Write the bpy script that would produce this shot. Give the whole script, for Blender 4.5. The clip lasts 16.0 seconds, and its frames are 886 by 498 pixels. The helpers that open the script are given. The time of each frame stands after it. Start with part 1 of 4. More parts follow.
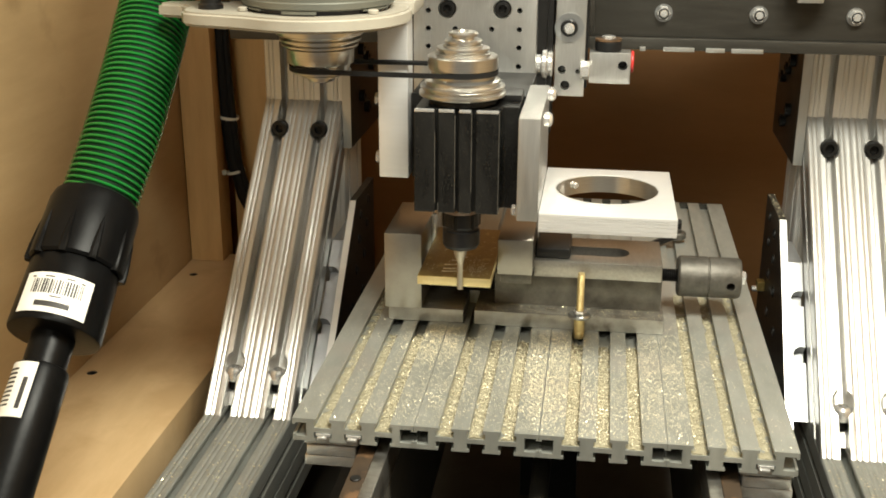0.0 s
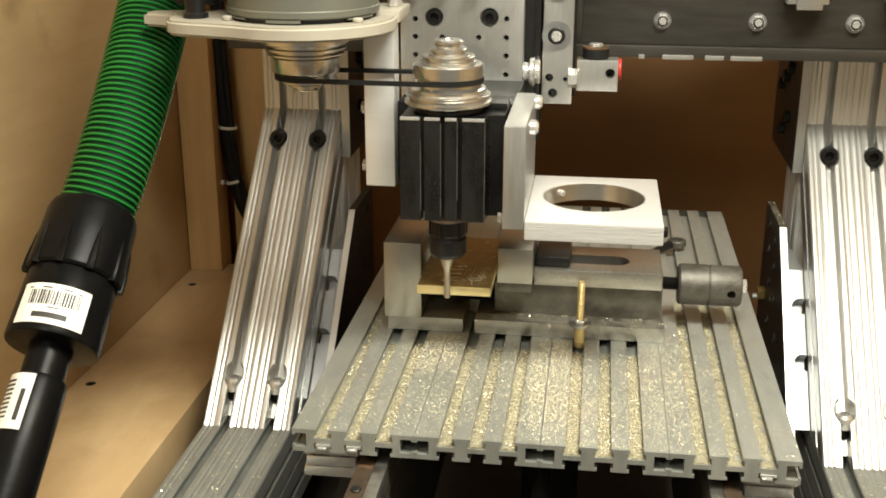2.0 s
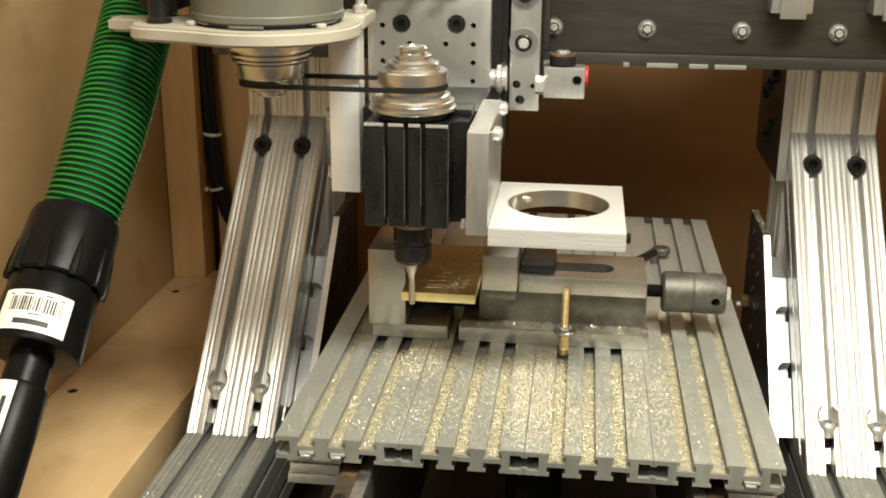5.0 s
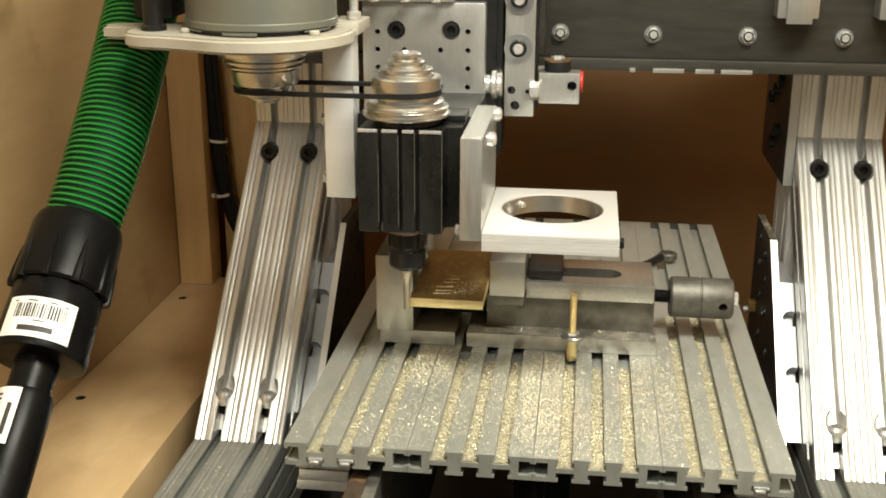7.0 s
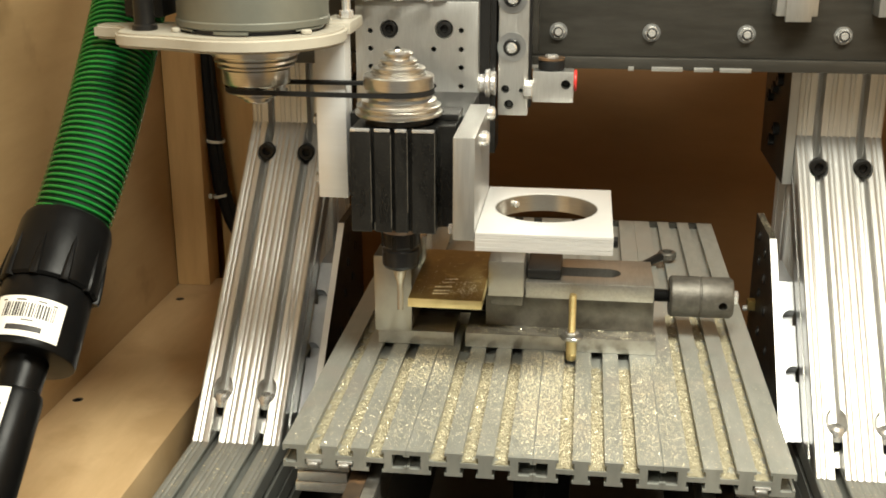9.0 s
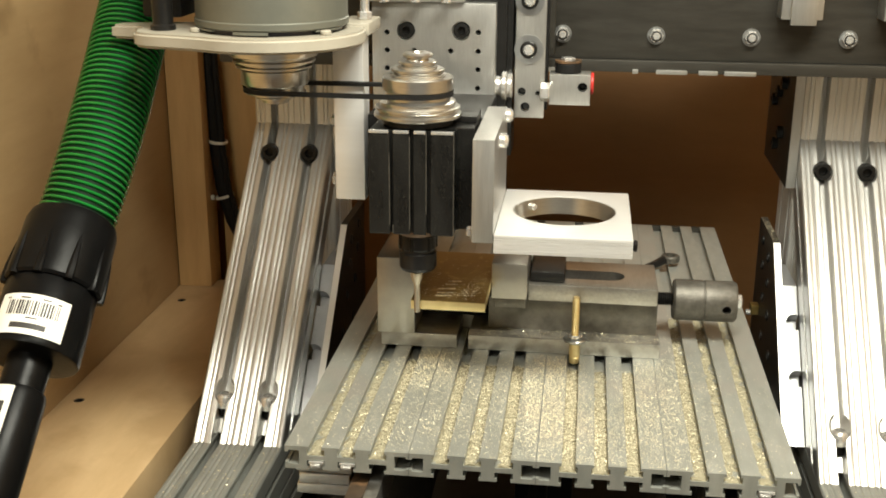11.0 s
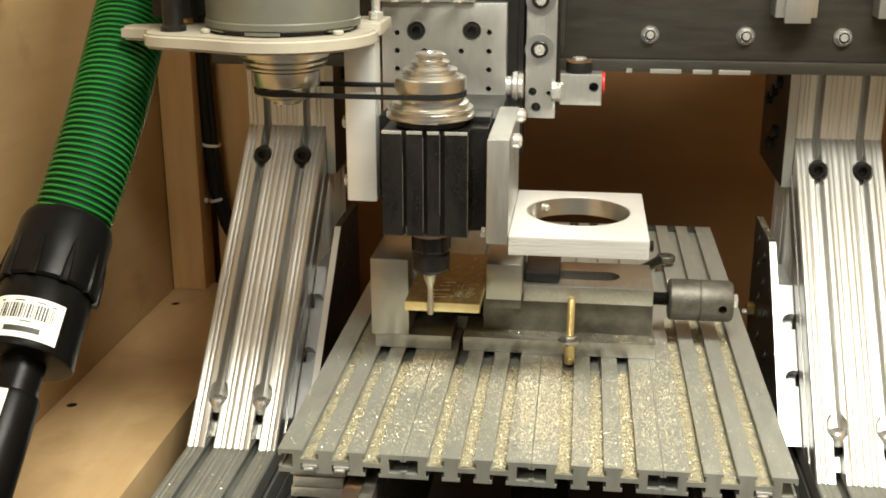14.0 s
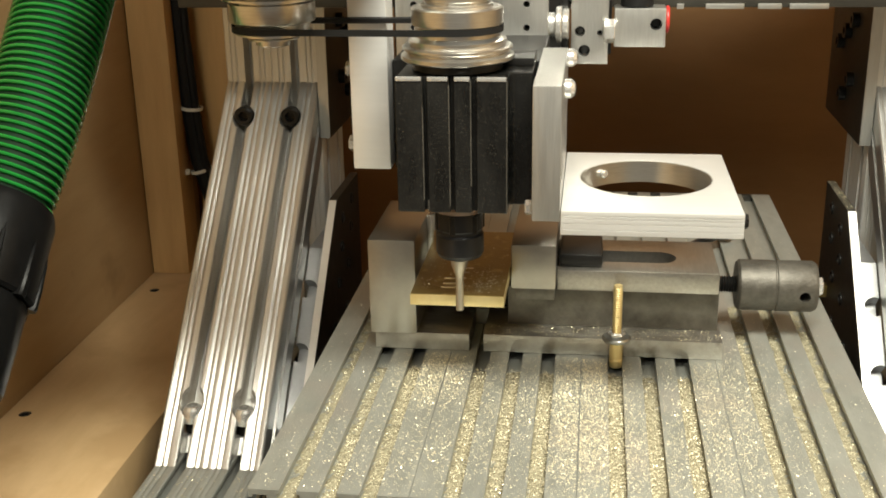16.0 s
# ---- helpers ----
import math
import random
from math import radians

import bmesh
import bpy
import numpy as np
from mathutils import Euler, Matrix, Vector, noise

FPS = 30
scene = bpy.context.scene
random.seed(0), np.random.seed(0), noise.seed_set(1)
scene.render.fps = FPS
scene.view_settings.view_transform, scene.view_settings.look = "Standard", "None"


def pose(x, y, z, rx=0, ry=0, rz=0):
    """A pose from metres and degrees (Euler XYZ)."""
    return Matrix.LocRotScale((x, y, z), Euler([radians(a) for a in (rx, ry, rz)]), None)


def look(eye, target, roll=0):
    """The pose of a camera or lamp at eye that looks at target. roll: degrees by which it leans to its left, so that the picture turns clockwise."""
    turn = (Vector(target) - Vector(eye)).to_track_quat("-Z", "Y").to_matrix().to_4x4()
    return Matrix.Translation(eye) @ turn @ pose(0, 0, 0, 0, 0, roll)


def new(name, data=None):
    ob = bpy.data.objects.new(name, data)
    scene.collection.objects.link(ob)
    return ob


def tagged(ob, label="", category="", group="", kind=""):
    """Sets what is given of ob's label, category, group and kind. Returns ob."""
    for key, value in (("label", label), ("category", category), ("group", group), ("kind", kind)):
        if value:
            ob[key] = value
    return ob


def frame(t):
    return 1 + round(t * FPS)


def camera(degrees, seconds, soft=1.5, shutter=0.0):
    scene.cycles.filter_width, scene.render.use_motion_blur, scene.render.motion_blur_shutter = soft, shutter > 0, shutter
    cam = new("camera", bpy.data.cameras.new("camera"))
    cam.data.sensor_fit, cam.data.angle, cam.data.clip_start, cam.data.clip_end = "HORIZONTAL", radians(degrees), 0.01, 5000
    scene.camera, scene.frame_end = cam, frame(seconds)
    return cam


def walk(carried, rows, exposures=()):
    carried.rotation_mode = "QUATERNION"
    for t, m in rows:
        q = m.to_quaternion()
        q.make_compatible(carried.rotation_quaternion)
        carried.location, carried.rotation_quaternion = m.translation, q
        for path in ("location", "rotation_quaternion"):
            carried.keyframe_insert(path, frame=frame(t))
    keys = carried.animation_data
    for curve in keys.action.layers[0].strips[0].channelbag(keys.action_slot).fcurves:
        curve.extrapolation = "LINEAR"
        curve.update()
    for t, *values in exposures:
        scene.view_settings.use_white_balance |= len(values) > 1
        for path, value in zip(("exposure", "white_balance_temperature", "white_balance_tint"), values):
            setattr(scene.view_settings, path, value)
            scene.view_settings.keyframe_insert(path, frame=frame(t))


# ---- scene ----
PATH = [
    (0, look((0.2332, -0.7947, 0.4334), (0.0390, 0.6071, -0.0641), 0.24)),
    (0.5, look((0.2352, -0.7967, 0.4344), (0.0436, 0.6061, -0.0611), 0.29)),
    (1, look((0.2374, -0.7996, 0.4363), (0.0485, 0.6063, -0.0512), 0.25)),
    (1.5, look((0.2350, -0.7976, 0.4362), (0.0459, 0.6081, -0.0517), 0.20)),
    (2, look((0.2320, -0.7913, 0.4327), (0.0388, 0.6143, -0.0542), 0.02)),
    (2.5, look((0.2304, -0.7904, 0.4323), (0.0434, 0.6160, -0.0547), 0.18)),
    (3, look((0.2335, -0.7947, 0.4338), (0.0518, 0.6167, -0.0404), 0.27)),
    (3.5, look((0.2343, -0.7942, 0.4320), (0.0586, 0.6176, -0.0434), 0.42)),
    (4, look((0.2334, -0.7926, 0.4318), (0.0597, 0.6190, -0.0448), 0.47)),
    (6.5, look((0.2300, -0.7891, 0.4304), (0.0527, 0.6221, -0.0460), 0.20)),
    (7, look((0.2290, -0.7916, 0.4322), (0.0496, 0.6215, -0.0377), 0.15)),
    (7.5, look((0.2307, -0.7943, 0.4331), (0.0513, 0.6201, -0.0330), 0.19)),
    (8, look((0.2293, -0.7905, 0.4291), (0.0506, 0.6242, -0.0362), 0.08)),
    (8.5, look((0.2277, -0.7870, 0.4301), (0.0483, 0.6259, -0.0403), -0.09)),
    (9, look((0.2277, -0.7868, 0.4305), (0.0513, 0.6267, -0.0394), -0.01)),
    (11.5, look((0.2240, -0.7829, 0.4264), (0.0460, 0.6320, -0.0388), 0.32)),
    (12, look((0.2234, -0.7807, 0.4248), (0.0419, 0.6333, -0.0418), 0.16)),
    (12.5, look((0.2240, -0.7802, 0.4250), (0.0459, 0.6342, -0.0418), 0.03)),
    (13, look((0.2226, -0.7800, 0.4244), (0.0479, 0.6361, -0.0382), -0.02)),
    (13.5, look((0.2226, -0.7763, 0.4231), (0.0497, 0.6403, -0.0389), 0.07)),
    (14, look((0.2267, -0.7786, 0.4246), (0.0536, 0.6379, -0.0375), -0.01)),
    (14.5, look((0.2268, -0.7801, 0.4218), (0.0510, 0.6346, -0.0447), -0.29)),
    (15, look((0.2237, -0.7605, 0.4156), (0.0449, 0.6514, -0.0583), -0.48)),
    (15.5, look((0.2153, -0.6811, 0.3945), (0.0330, 0.7229, -0.1010), -0.35)),
    (16, look((0.2035, -0.5830, 0.3665), (0.0115, 0.8186, -0.1321), -1.07)),
]
cam = camera(42.791, 16.0, 1.8)
walk(cam, PATH)
scene.view_settings.exposure = 0.0

# ---- light ----
world = bpy.data.worlds.new("world")
scene.world = world
world.use_nodes = True
world.node_tree.nodes["Background"].inputs[0].default_value = (1.0, 0.9, 0.72, 1)
world.node_tree.nodes["Background"].inputs[1].default_value = 0.21


def lamp(name, eye, target, sx, sy, watts, colour):
    d = bpy.data.lights.new(name, "AREA")
    d.shape, d.size, d.size_y, d.energy, d.color = "RECTANGLE", sx, sy, watts, colour
    ob = new(name, d)
    ob.matrix_world = look(eye, target)
    return ob


WARM = (0.97, 0.95, 0.81)
lamp("tube_lamp", (0.45, -0.34, 1.08), (0.24, 0.12, 0.0), 0.62, 0.24, 35.5, WARM)
# fill added in front, no known source; lifts the post and front faces
lamp("front_fill", (-0.35, -1.5, 1.5), (0.1, 0.4, 0.0), 0.9, 0.5, 17.0, WARM)


# ---- materials ----
def material(name, base, rough=0.5, metal=0.0, base2=None, scale=60.0, stretch=(1, 1, 1), bump=0.0, bump_scale=300.0,
             rough_var=0.0, spots=None, spot_scale=25.0, spot_size=0.62, wave=None, random_tone=0.0, coat=0.0, bump_dist=0.001, spec=0.5):
    m = bpy.data.materials.new(name)
    m.use_nodes = True
    nt = m.node_tree
    bsdf = nt.nodes["Principled BSDF"]
    L = nt.links.new
    tc = nt.nodes.new("ShaderNodeTexCoord")
    mp = nt.nodes.new("ShaderNodeMapping")
    mp.inputs["Scale"].default_value = stretch
    L(tc.outputs["Object"], mp.inputs["Vector"])
    n1 = nt.nodes.new("ShaderNodeTexNoise")
    n1.inputs["Scale"].default_value = scale
    n1.inputs["Detail"].default_value = 6
    n1.inputs["Roughness"].default_value = 0.65
    L(mp.outputs[0], n1.inputs["Vector"])
    ramp = nt.nodes.new("ShaderNodeValToRGB")
    ramp.color_ramp.elements[0].position, ramp.color_ramp.elements[1].position = 0.3, 0.7
    b2 = base2 or tuple(c * 0.78 for c in base)
    ramp.color_ramp.elements[0].color = (*b2, 1)
    ramp.color_ramp.elements[1].color = (*base, 1)
    L(n1.outputs["Fac"], ramp.inputs[0])
    out = ramp.outputs[0]
    if spots:
        n2 = nt.nodes.new("ShaderNodeTexNoise")
        n2.inputs["Scale"].default_value = spot_scale
        n2.inputs["Detail"].default_value = 8
        L(tc.outputs["Object"], n2.inputs["Vector"])
        r2 = nt.nodes.new("ShaderNodeValToRGB")
        r2.color_ramp.elements[0].position, r2.color_ramp.elements[1].position = spot_size - 0.06, spot_size + 0.06
        L(n2.outputs["Fac"], r2.inputs[0])
        mix = nt.nodes.new("ShaderNodeMix")
        mix.data_type = "RGBA"
        L(r2.outputs[0], mix.inputs[0])
        L(out, mix.inputs[6])
        mix.inputs[7].default_value = (*spots, 1)
        out = mix.outputs[2]
    if random_tone:
        gi = nt.nodes.new("ShaderNodeNewGeometry")
        hs = nt.nodes.new("ShaderNodeHueSaturation")
        ma = nt.nodes.new("ShaderNodeMapRange")
        ma.inputs[3].default_value, ma.inputs[4].default_value = 1 - random_tone, 1 + random_tone
        L(gi.outputs["Random Per Island"], ma.inputs[0])
        L(ma.outputs[0], hs.inputs["Value"])
        L(out, hs.inputs["Color"])
        out = hs.outputs[0]
    L(out, bsdf.inputs["Base Color"])
    bsdf.inputs["Roughness"].default_value = rough
    bsdf.inputs["Metallic"].default_value = metal
    bsdf.inputs["Specular IOR Level"].default_value = spec
    bsdf.inputs["Coat Weight"].default_value = coat
    if rough_var:
        mr = nt.nodes.new("ShaderNodeMapRange")
        mr.inputs[3].default_value, mr.inputs[4].default_value = rough - rough_var, rough + rough_var
        L(n1.outputs["Fac"], mr.inputs[0])
        L(mr.outputs[0], bsdf.inputs["Roughness"])
    if bump:
        n3 = nt.nodes.new("ShaderNodeTexNoise")
        n3.inputs["Scale"].default_value = bump_scale
        n3.inputs["Detail"].default_value = 4
        L(mp.outputs[0], n3.inputs["Vector"])
        bp = nt.nodes.new("ShaderNodeBump")
        bp.inputs["Strength"].default_value = bump
        bp.inputs["Distance"].default_value = bump_dist
        L(n3.outputs["Fac"], bp.inputs["Height"])
        L(bp.outputs[0], bsdf.inputs["Normal"])
    return m


ALU = material("extruded_aluminium", (0.80, 0.785, 0.75), 0.40, 0.60, (0.68, 0.665, 0.63), 30, (20, 20, 0.15), 0.2, 220, 0.06)
ALU_BRACE = material("extruded_aluminium_brace", (0.61, 0.60, 0.575), 0.34, 0.84, (0.55, 0.54, 0.515), 18, (24, 0.05, 0.05), 0.28, 120, 0.06)
ALU_MILLED = material("milled_aluminium", (0.80, 0.795, 0.78), 0.34, 0.6, (0.76, 0.755, 0.74), 40, (0.5, 6, 6), 0.08, 160, 0.05)
ALU_PLATE = material("brushed_plate_aluminium", (0.60, 0.595, 0.57), 0.33, 0.9, (0.52, 0.515, 0.49), 60, (14, 1, 1.2), 0.16, 120, 0.1)
ALU_DULL = material("dull_anodised_aluminium", (0.44, 0.45, 0.415), 0.5, 0.72, (0.35, 0.36, 0.33), 34, (3, 1, 1), 0.2, 260, 0.06,
                    spots=(0.41, 0.40, 0.365), spot_scale=14, spot_size=0.6)
ALU_BLUE = material("grey_bracket", (0.50, 0.51, 0.52), 0.40, 0.7, (0.42, 0.43, 0.44), 40)
STEEL_GROUND = material("ground_tool_steel", (0.47, 0.45, 0.405), 0.32, 0.9, (0.37, 0.35, 0.31), 50, (8, 1, 8), 0.05, 300, 0.08,
                        spots=(0.34, 0.31, 0.26), spot_scale=30, spot_size=0.66)
STEEL_JAW = material("polished_jaw_steel", (0.42, 0.40, 0.355), 0.31, 0.92, (0.37, 0.35, 0.31), 30, (3, 1, 3), 0.06, 300, 0.05)
STEEL_VISE = material("worn_vise_steel", (0.47, 0.455, 0.42), 0.34, 0.9, (0.29, 0.275, 0.245), 45, (1, 3, 1), 0.25, 260, 0.1,
                      spots=(0.22, 0.2, 0.17), spot_scale=40, spot_size=0.62)
STEEL_KNURL = material("oiled_knob_steel", (0.13, 0.122, 0.105), 0.5, 0.6, (0.055, 0.05, 0.042), 90, (1, 1, 1), 0.35, 600, 0.1)
STEEL_DARK = material("dark_gantry_steel", (0.058, 0.054, 0.046), 0.40, 0.6, (0.040, 0.037, 0.031), 20, (1, 6, 6), 0.12, 200, 0.1)
STEEL_BLACK = material("black_oxide_steel", (0.012, 0.0115, 0.011), 0.34, 0.2, (0.007, 0.0066, 0.006), 60, spec=0.35)
RUST = material("rusty_steel_rail", (0.075, 0.05, 0.03), 0.55, 0.4, (0.035, 0.024, 0.016), 40, spots=(0.16, 0.09, 0.045), spot_scale=50, spot_size=0.55)
CHROME = material("zinc_plated_steel", (0.80, 0.79, 0.77), 0.24, 0.75, (0.6, 0.59, 0.56), 90)
PULLEY = material("turned_pulley_aluminium", (0.68, 0.665, 0.63), 0.28, 0.97, (0.56, 0.54, 0.50), 80, (1, 1, 14))
SPINDLE = material("dusty_black_spindle_paint", (0.012, 0.0118, 0.011), 0.30, 0.0, (0.0025, 0.0025, 0.0025), 32, (1, 1, 0.35), bump=0.10, bump_scale=300, rough_var=0.16,
                   spots=(0.040, 0.037, 0.030), spot_scale=1100, spot_size=0.65, spec=0.4)
SEAL = material("brown_bearing_seal", (0.17, 0.10, 0.058), 0.4, 0.1, (0.11, 0.062, 0.036), 60)
COLLET = material("black_collet_nut", (0.028, 0.028, 0.03), 0.3, 0.5, (0.02, 0.02, 0.021), 60)
CARBIDE = material("grey_carbide_mill", (0.50, 0.46, 0.38), 0.35, 0.9, (0.4, 0.36, 0.3), 200, (1, 1, 0.3))
BRASS = material("cut_brass", (0.84, 0.71, 0.38), 0.36, 0.75, (0.72, 0.58, 0.27), 60, (1, 8, 1), 0.2, 300, 0.1)
BRASS_TOP = material("tarnished_brass_face", (0.40, 0.29, 0.10), 0.42, 0.9, (0.26, 0.18, 0.06), 40, (1, 1, 1), 0.25, 300, 0.12,
                     spots=(0.5, 0.38, 0.15), spot_scale=90, spot_size=0.64)
BRASS_CHIP = material("brass_chips", (0.86, 0.79, 0.58), 0.34, 0.55, (0.60, 0.53, 0.36), 400, random_tone=0.35)
BRASS_SWARF = material("brass_swarf_heap", (0.44, 0.40, 0.28), 0.55, 0.25, (0.22, 0.195, 0.125), 1300, bump=0.9, bump_scale=700, bump_dist=0.002)
WOOD = material("birch_plywood", (0.45, 0.31, 0.157), 0.5, 0.0, (0.385, 0.26, 0.126), 7, (1, 1, 5), 0.06, 90,
                spots=(0.27, 0.175, 0.080), spot_scale=9, spot_size=0.68)
WOOD_FLOOR = material("plywood_shelf", (0.60, 0.43, 0.24), 0.36, 0.0, (0.48, 0.33, 0.17), 6, (4, 1, 1), 0.08, 90,
                      spots=(0.47, 0.32, 0.165), spot_scale=11, spot_size=0.6)
WOOD_POST = material("pine_post", (0.64, 0.41, 0.18), 0.5, 0.0, (0.54, 0.335, 0.14), 9, (8, 8, 1), 0.06, 80)
WOOD_BACK = material("dark_hardboard", (0.36, 0.195, 0.082), 0.55, 0.0, (0.295, 0.158, 0.065), 6, (1, 1, 3), 0.06, 120)
NYLON = material("milky_nylon", (0.33, 0.305, 0.25), 0.38, 0.0, (0.28, 0.257, 0.21), 30, bump=0.1, bump_scale=120)
MOTOR = material("grey_motor_can", (0.155, 0.158, 0.132), 0.42, 0.45, (0.125, 0.128, 0.107), 20, bump=0.1, bump_scale=200)
BLACK_PLASTIC = material("black_moulded_plastic", (0.0045, 0.0045, 0.0046), 0.33, 0.0, (0.003, 0.003, 0.0031), 60, bump=0.10, bump_scale=240, rough_var=0.08, spec=0.10)
RUBBER = material("black_rubber", (0.008, 0.008, 0.008), 0.55, 0.0, (0.005, 0.005, 0.005), 80, spec=0.25)
HOSE_GREEN = material("green_hose_wire", (0.009, 0.155, 0.025), 0.22, 0.0, (0.007, 0.125, 0.019), 30)
HOSE_DARK = material("dark_hose_wall", (0.003, 0.018, 0.006), 0.6, 0.0, (0.002, 0.012, 0.004), 30, spec=0.10)
PAPER = material("label_paper", (0.74, 0.72, 0.66), 0.45, 0.0, (0.69, 0.67, 0.61), 20)
INK = material("label_ink", (0.03, 0.028, 0.027), 0.6)
INK_RED = material("red_plastic", (0.50, 0.03, 0.025), 0.4)
BLUE_RIM = material("dark_blue_motor_face", (0.010, 0.010, 0.018), 0.4, 0.2)
ALU_BRACKET = material("brushed_bracket_aluminium", (0.62, 0.615, 0.59), 0.36, 0.9, (0.5, 0.495, 0.475), 40, (8, 8, 0.5), 0.3, 120, 0.1)
# oily steel, darkened further for the shade on the recessed body
VISE_SHADE = material("oily_shaded_vise_body", (0.20, 0.187, 0.163), 0.38, 0.85, (0.085, 0.08, 0.068), 40, (1, 4, 1), 0.25, 260, 0.1)
ZIP = material("white_zip_tie", (0.7, 0.68, 0.6), 0.5)
# deep shade under the machine, put into a dark base colour
SHADE_DEEP = material("under_machine_shade", (0.085, 0.078, 0.066), 0.55, 0.2, (0.05, 0.045, 0.037), 20)
WASHER_BLUE = material("zinc_washer", (0.55, 0.56, 0.56), 0.28, 0.95, (0.45, 0.46, 0.46), 60)


# ---- mesh helpers ----
def box(bm, x0, x1, y0, y1, z0, z1, bevel=0.0):
    r = bmesh.ops.create_cube(bm, size=1.0)
    vs = r["verts"]
    for v in vs:
        v.co = Vector((x0 + (v.co.x + 0.5) * (x1 - x0), y0 + (v.co.y + 0.5) * (y1 - y0), z0 + (v.co.z + 0.5) * (z1 - z0)))
    if bevel:
        es = list({e for v in vs for e in v.link_edges})
        bmesh.ops.bevel(bm, geom=es, offset=bevel, segments=2, affect="EDGES", profile=0.6)
    return bm


AX = {"z": Matrix.Identity(4), "y": Matrix.Rotation(radians(-90), 4, "X"), "x": Matrix.Rotation(radians(90), 4, "Y")}


def lathe(bm, profile, at, axis="z", seg=40, turn=None):
    """Turn a profile of (radius, height) round an axis through at."""
    m = Matrix.Translation(at) @ (turn if turn is not None else AX[axis])
    rings = []
    for r, h in profile:
        if r < 1e-6:
            rings.append([bm.verts.new(m @ Vector((0, 0, h)))])
        else:
            rings.append([bm.verts.new(m @ Vector((r * math.cos(2 * math.pi * i / seg), r * math.sin(2 * math.pi * i / seg), h))) for i in range(seg)])
    for a, b in zip(rings, rings[1:]):
        for i in range(seg):
            j = (i + 1) % seg
            if len(a) == 1 and len(b) == 1:
                continue
            if len(a) == 1:
                bm.faces.new((a[0], b[j], b[i]))
            elif len(b) == 1:
                bm.faces.new((a[i], a[j], b[0]))
            else:
                bm.faces.new((a[i], a[j], b[j], b[i]))
    return bm


def cyl(bm, at, r, h, axis="z", seg=32, bev=0.0, turn=None):
    b = min(bev, r * 0.5, h * 0.4)
    prof = [(0, 0), (r - b, 0), (r, b), (r, h - b), (r - b, h), (0, h)] if b else [(0, 0), (r, 0), (r, h), (0, h)]
    return lathe(bm, prof, at, axis, seg, turn)


def tube(bm, r0, r1, h, at, axis="z", seg=40):
    """A ring with a bore: r0 inner, r1 outer."""
    return lathe(bm, [(r0, 0), (r1, 0), (r1, h), (r0, h), (r0, 0)], at, axis, seg)


def prism(bm, poly, place_a, place_b):
    """Two ends of a polygon joined: place_a, place_b turn a 2D point into 3D."""
    a = [bm.verts.new(place_a(p)) for p in poly]
    b = [bm.verts.new(place_b(p)) for p in poly]
    n = len(poly)
    bm.faces.new(a)
    bm.faces.new(b[::-1])
    for i in range(n):
        j = (i + 1) % n
        bm.faces.new((a[j], a[i], b[i], b[j]))
    return bm


def sweep(bm, pts, r, seg=12, caps=True):
    """A round rod along points."""
    pts = [Vector(p) for p in pts]
    rings = []
    up = Vector((0.123, 0.37, 0.92)).normalized()
    for i, p in enumerate(pts):
        d = (pts[min(i + 1, len(pts) - 1)] - pts[max(i - 1, 0)]).normalized()
        u = d.cross(up).normalized()
        w = d.cross(u).normalized()
        rr = r[i] if isinstance(r, (list, tuple)) else r
        rings.append([bm.verts.new(p + rr * (math.cos(2 * math.pi * k / seg) * u + math.sin(2 * math.pi * k / seg) * w)) for k in range(seg)])
    for a, b in zip(rings, rings[1:]):
        for k in range(seg):
            j = (k + 1) % seg
            bm.faces.new((a[k], a[j], b[j], b[k]))
    if caps:
        bm.faces.new(rings[0][::-1])
        bm.faces.new(rings[-1])
    return bm


def hexagon(bm, at, r, h, axis="z", bev=0.0008):
    return lathe(bm, [(0, 0), (r - bev, 0), (r, bev), (r, h - bev), (r - bev, h), (0, h)], at, axis, 6)


def thing(name, at, label, category, group="", kind=""):
    ob = new(name)
    ob.location = at
    ob.empty_display_size = 0.02
    ob["label"] = label
    tagged(ob, label, category, group, kind)
    bpy.context.view_layer.update()
    return ob


def root_at(ob):
    while ob.parent:
        ob = ob.parent
    return Vector(ob.location)


def finish(name, bm, mat, smooth=True, origin=(0, 0, 0)):
    bmesh.ops.recalc_face_normals(bm, faces=bm.faces[:])
    bmesh.ops.translate(bm, verts=bm.verts[:], vec=-Vector(origin))
    me = bpy.data.meshes.new(name)
    bm.to_mesh(me)
    bm.free()
    me.materials.append(mat)
    if smooth:
        me.polygons.foreach_set("use_smooth", [True] * len(me.polygons))
        me.set_sharp_from_angle(angle=radians(24))
    return me


def part(name, bm, mat, parent, label=""):
    """One mesh, given in world places, under a thing or a part."""
    ob = new(name, finish(name, bm, mat, True, root_at(parent)))
    ob.parent = parent
    if label:
        ob["label"] = label
    return ob


def solid(name, bm, mat, label, category, group="", kind="", at=None):
    """A thing of one mesh, given in world places; at: its base."""
    at = at or (0, 0, 0)
    ob = new(name, finish(name, bm, mat, True, at))
    ob.location = at
    return tagged(ob, label, category, group, kind)


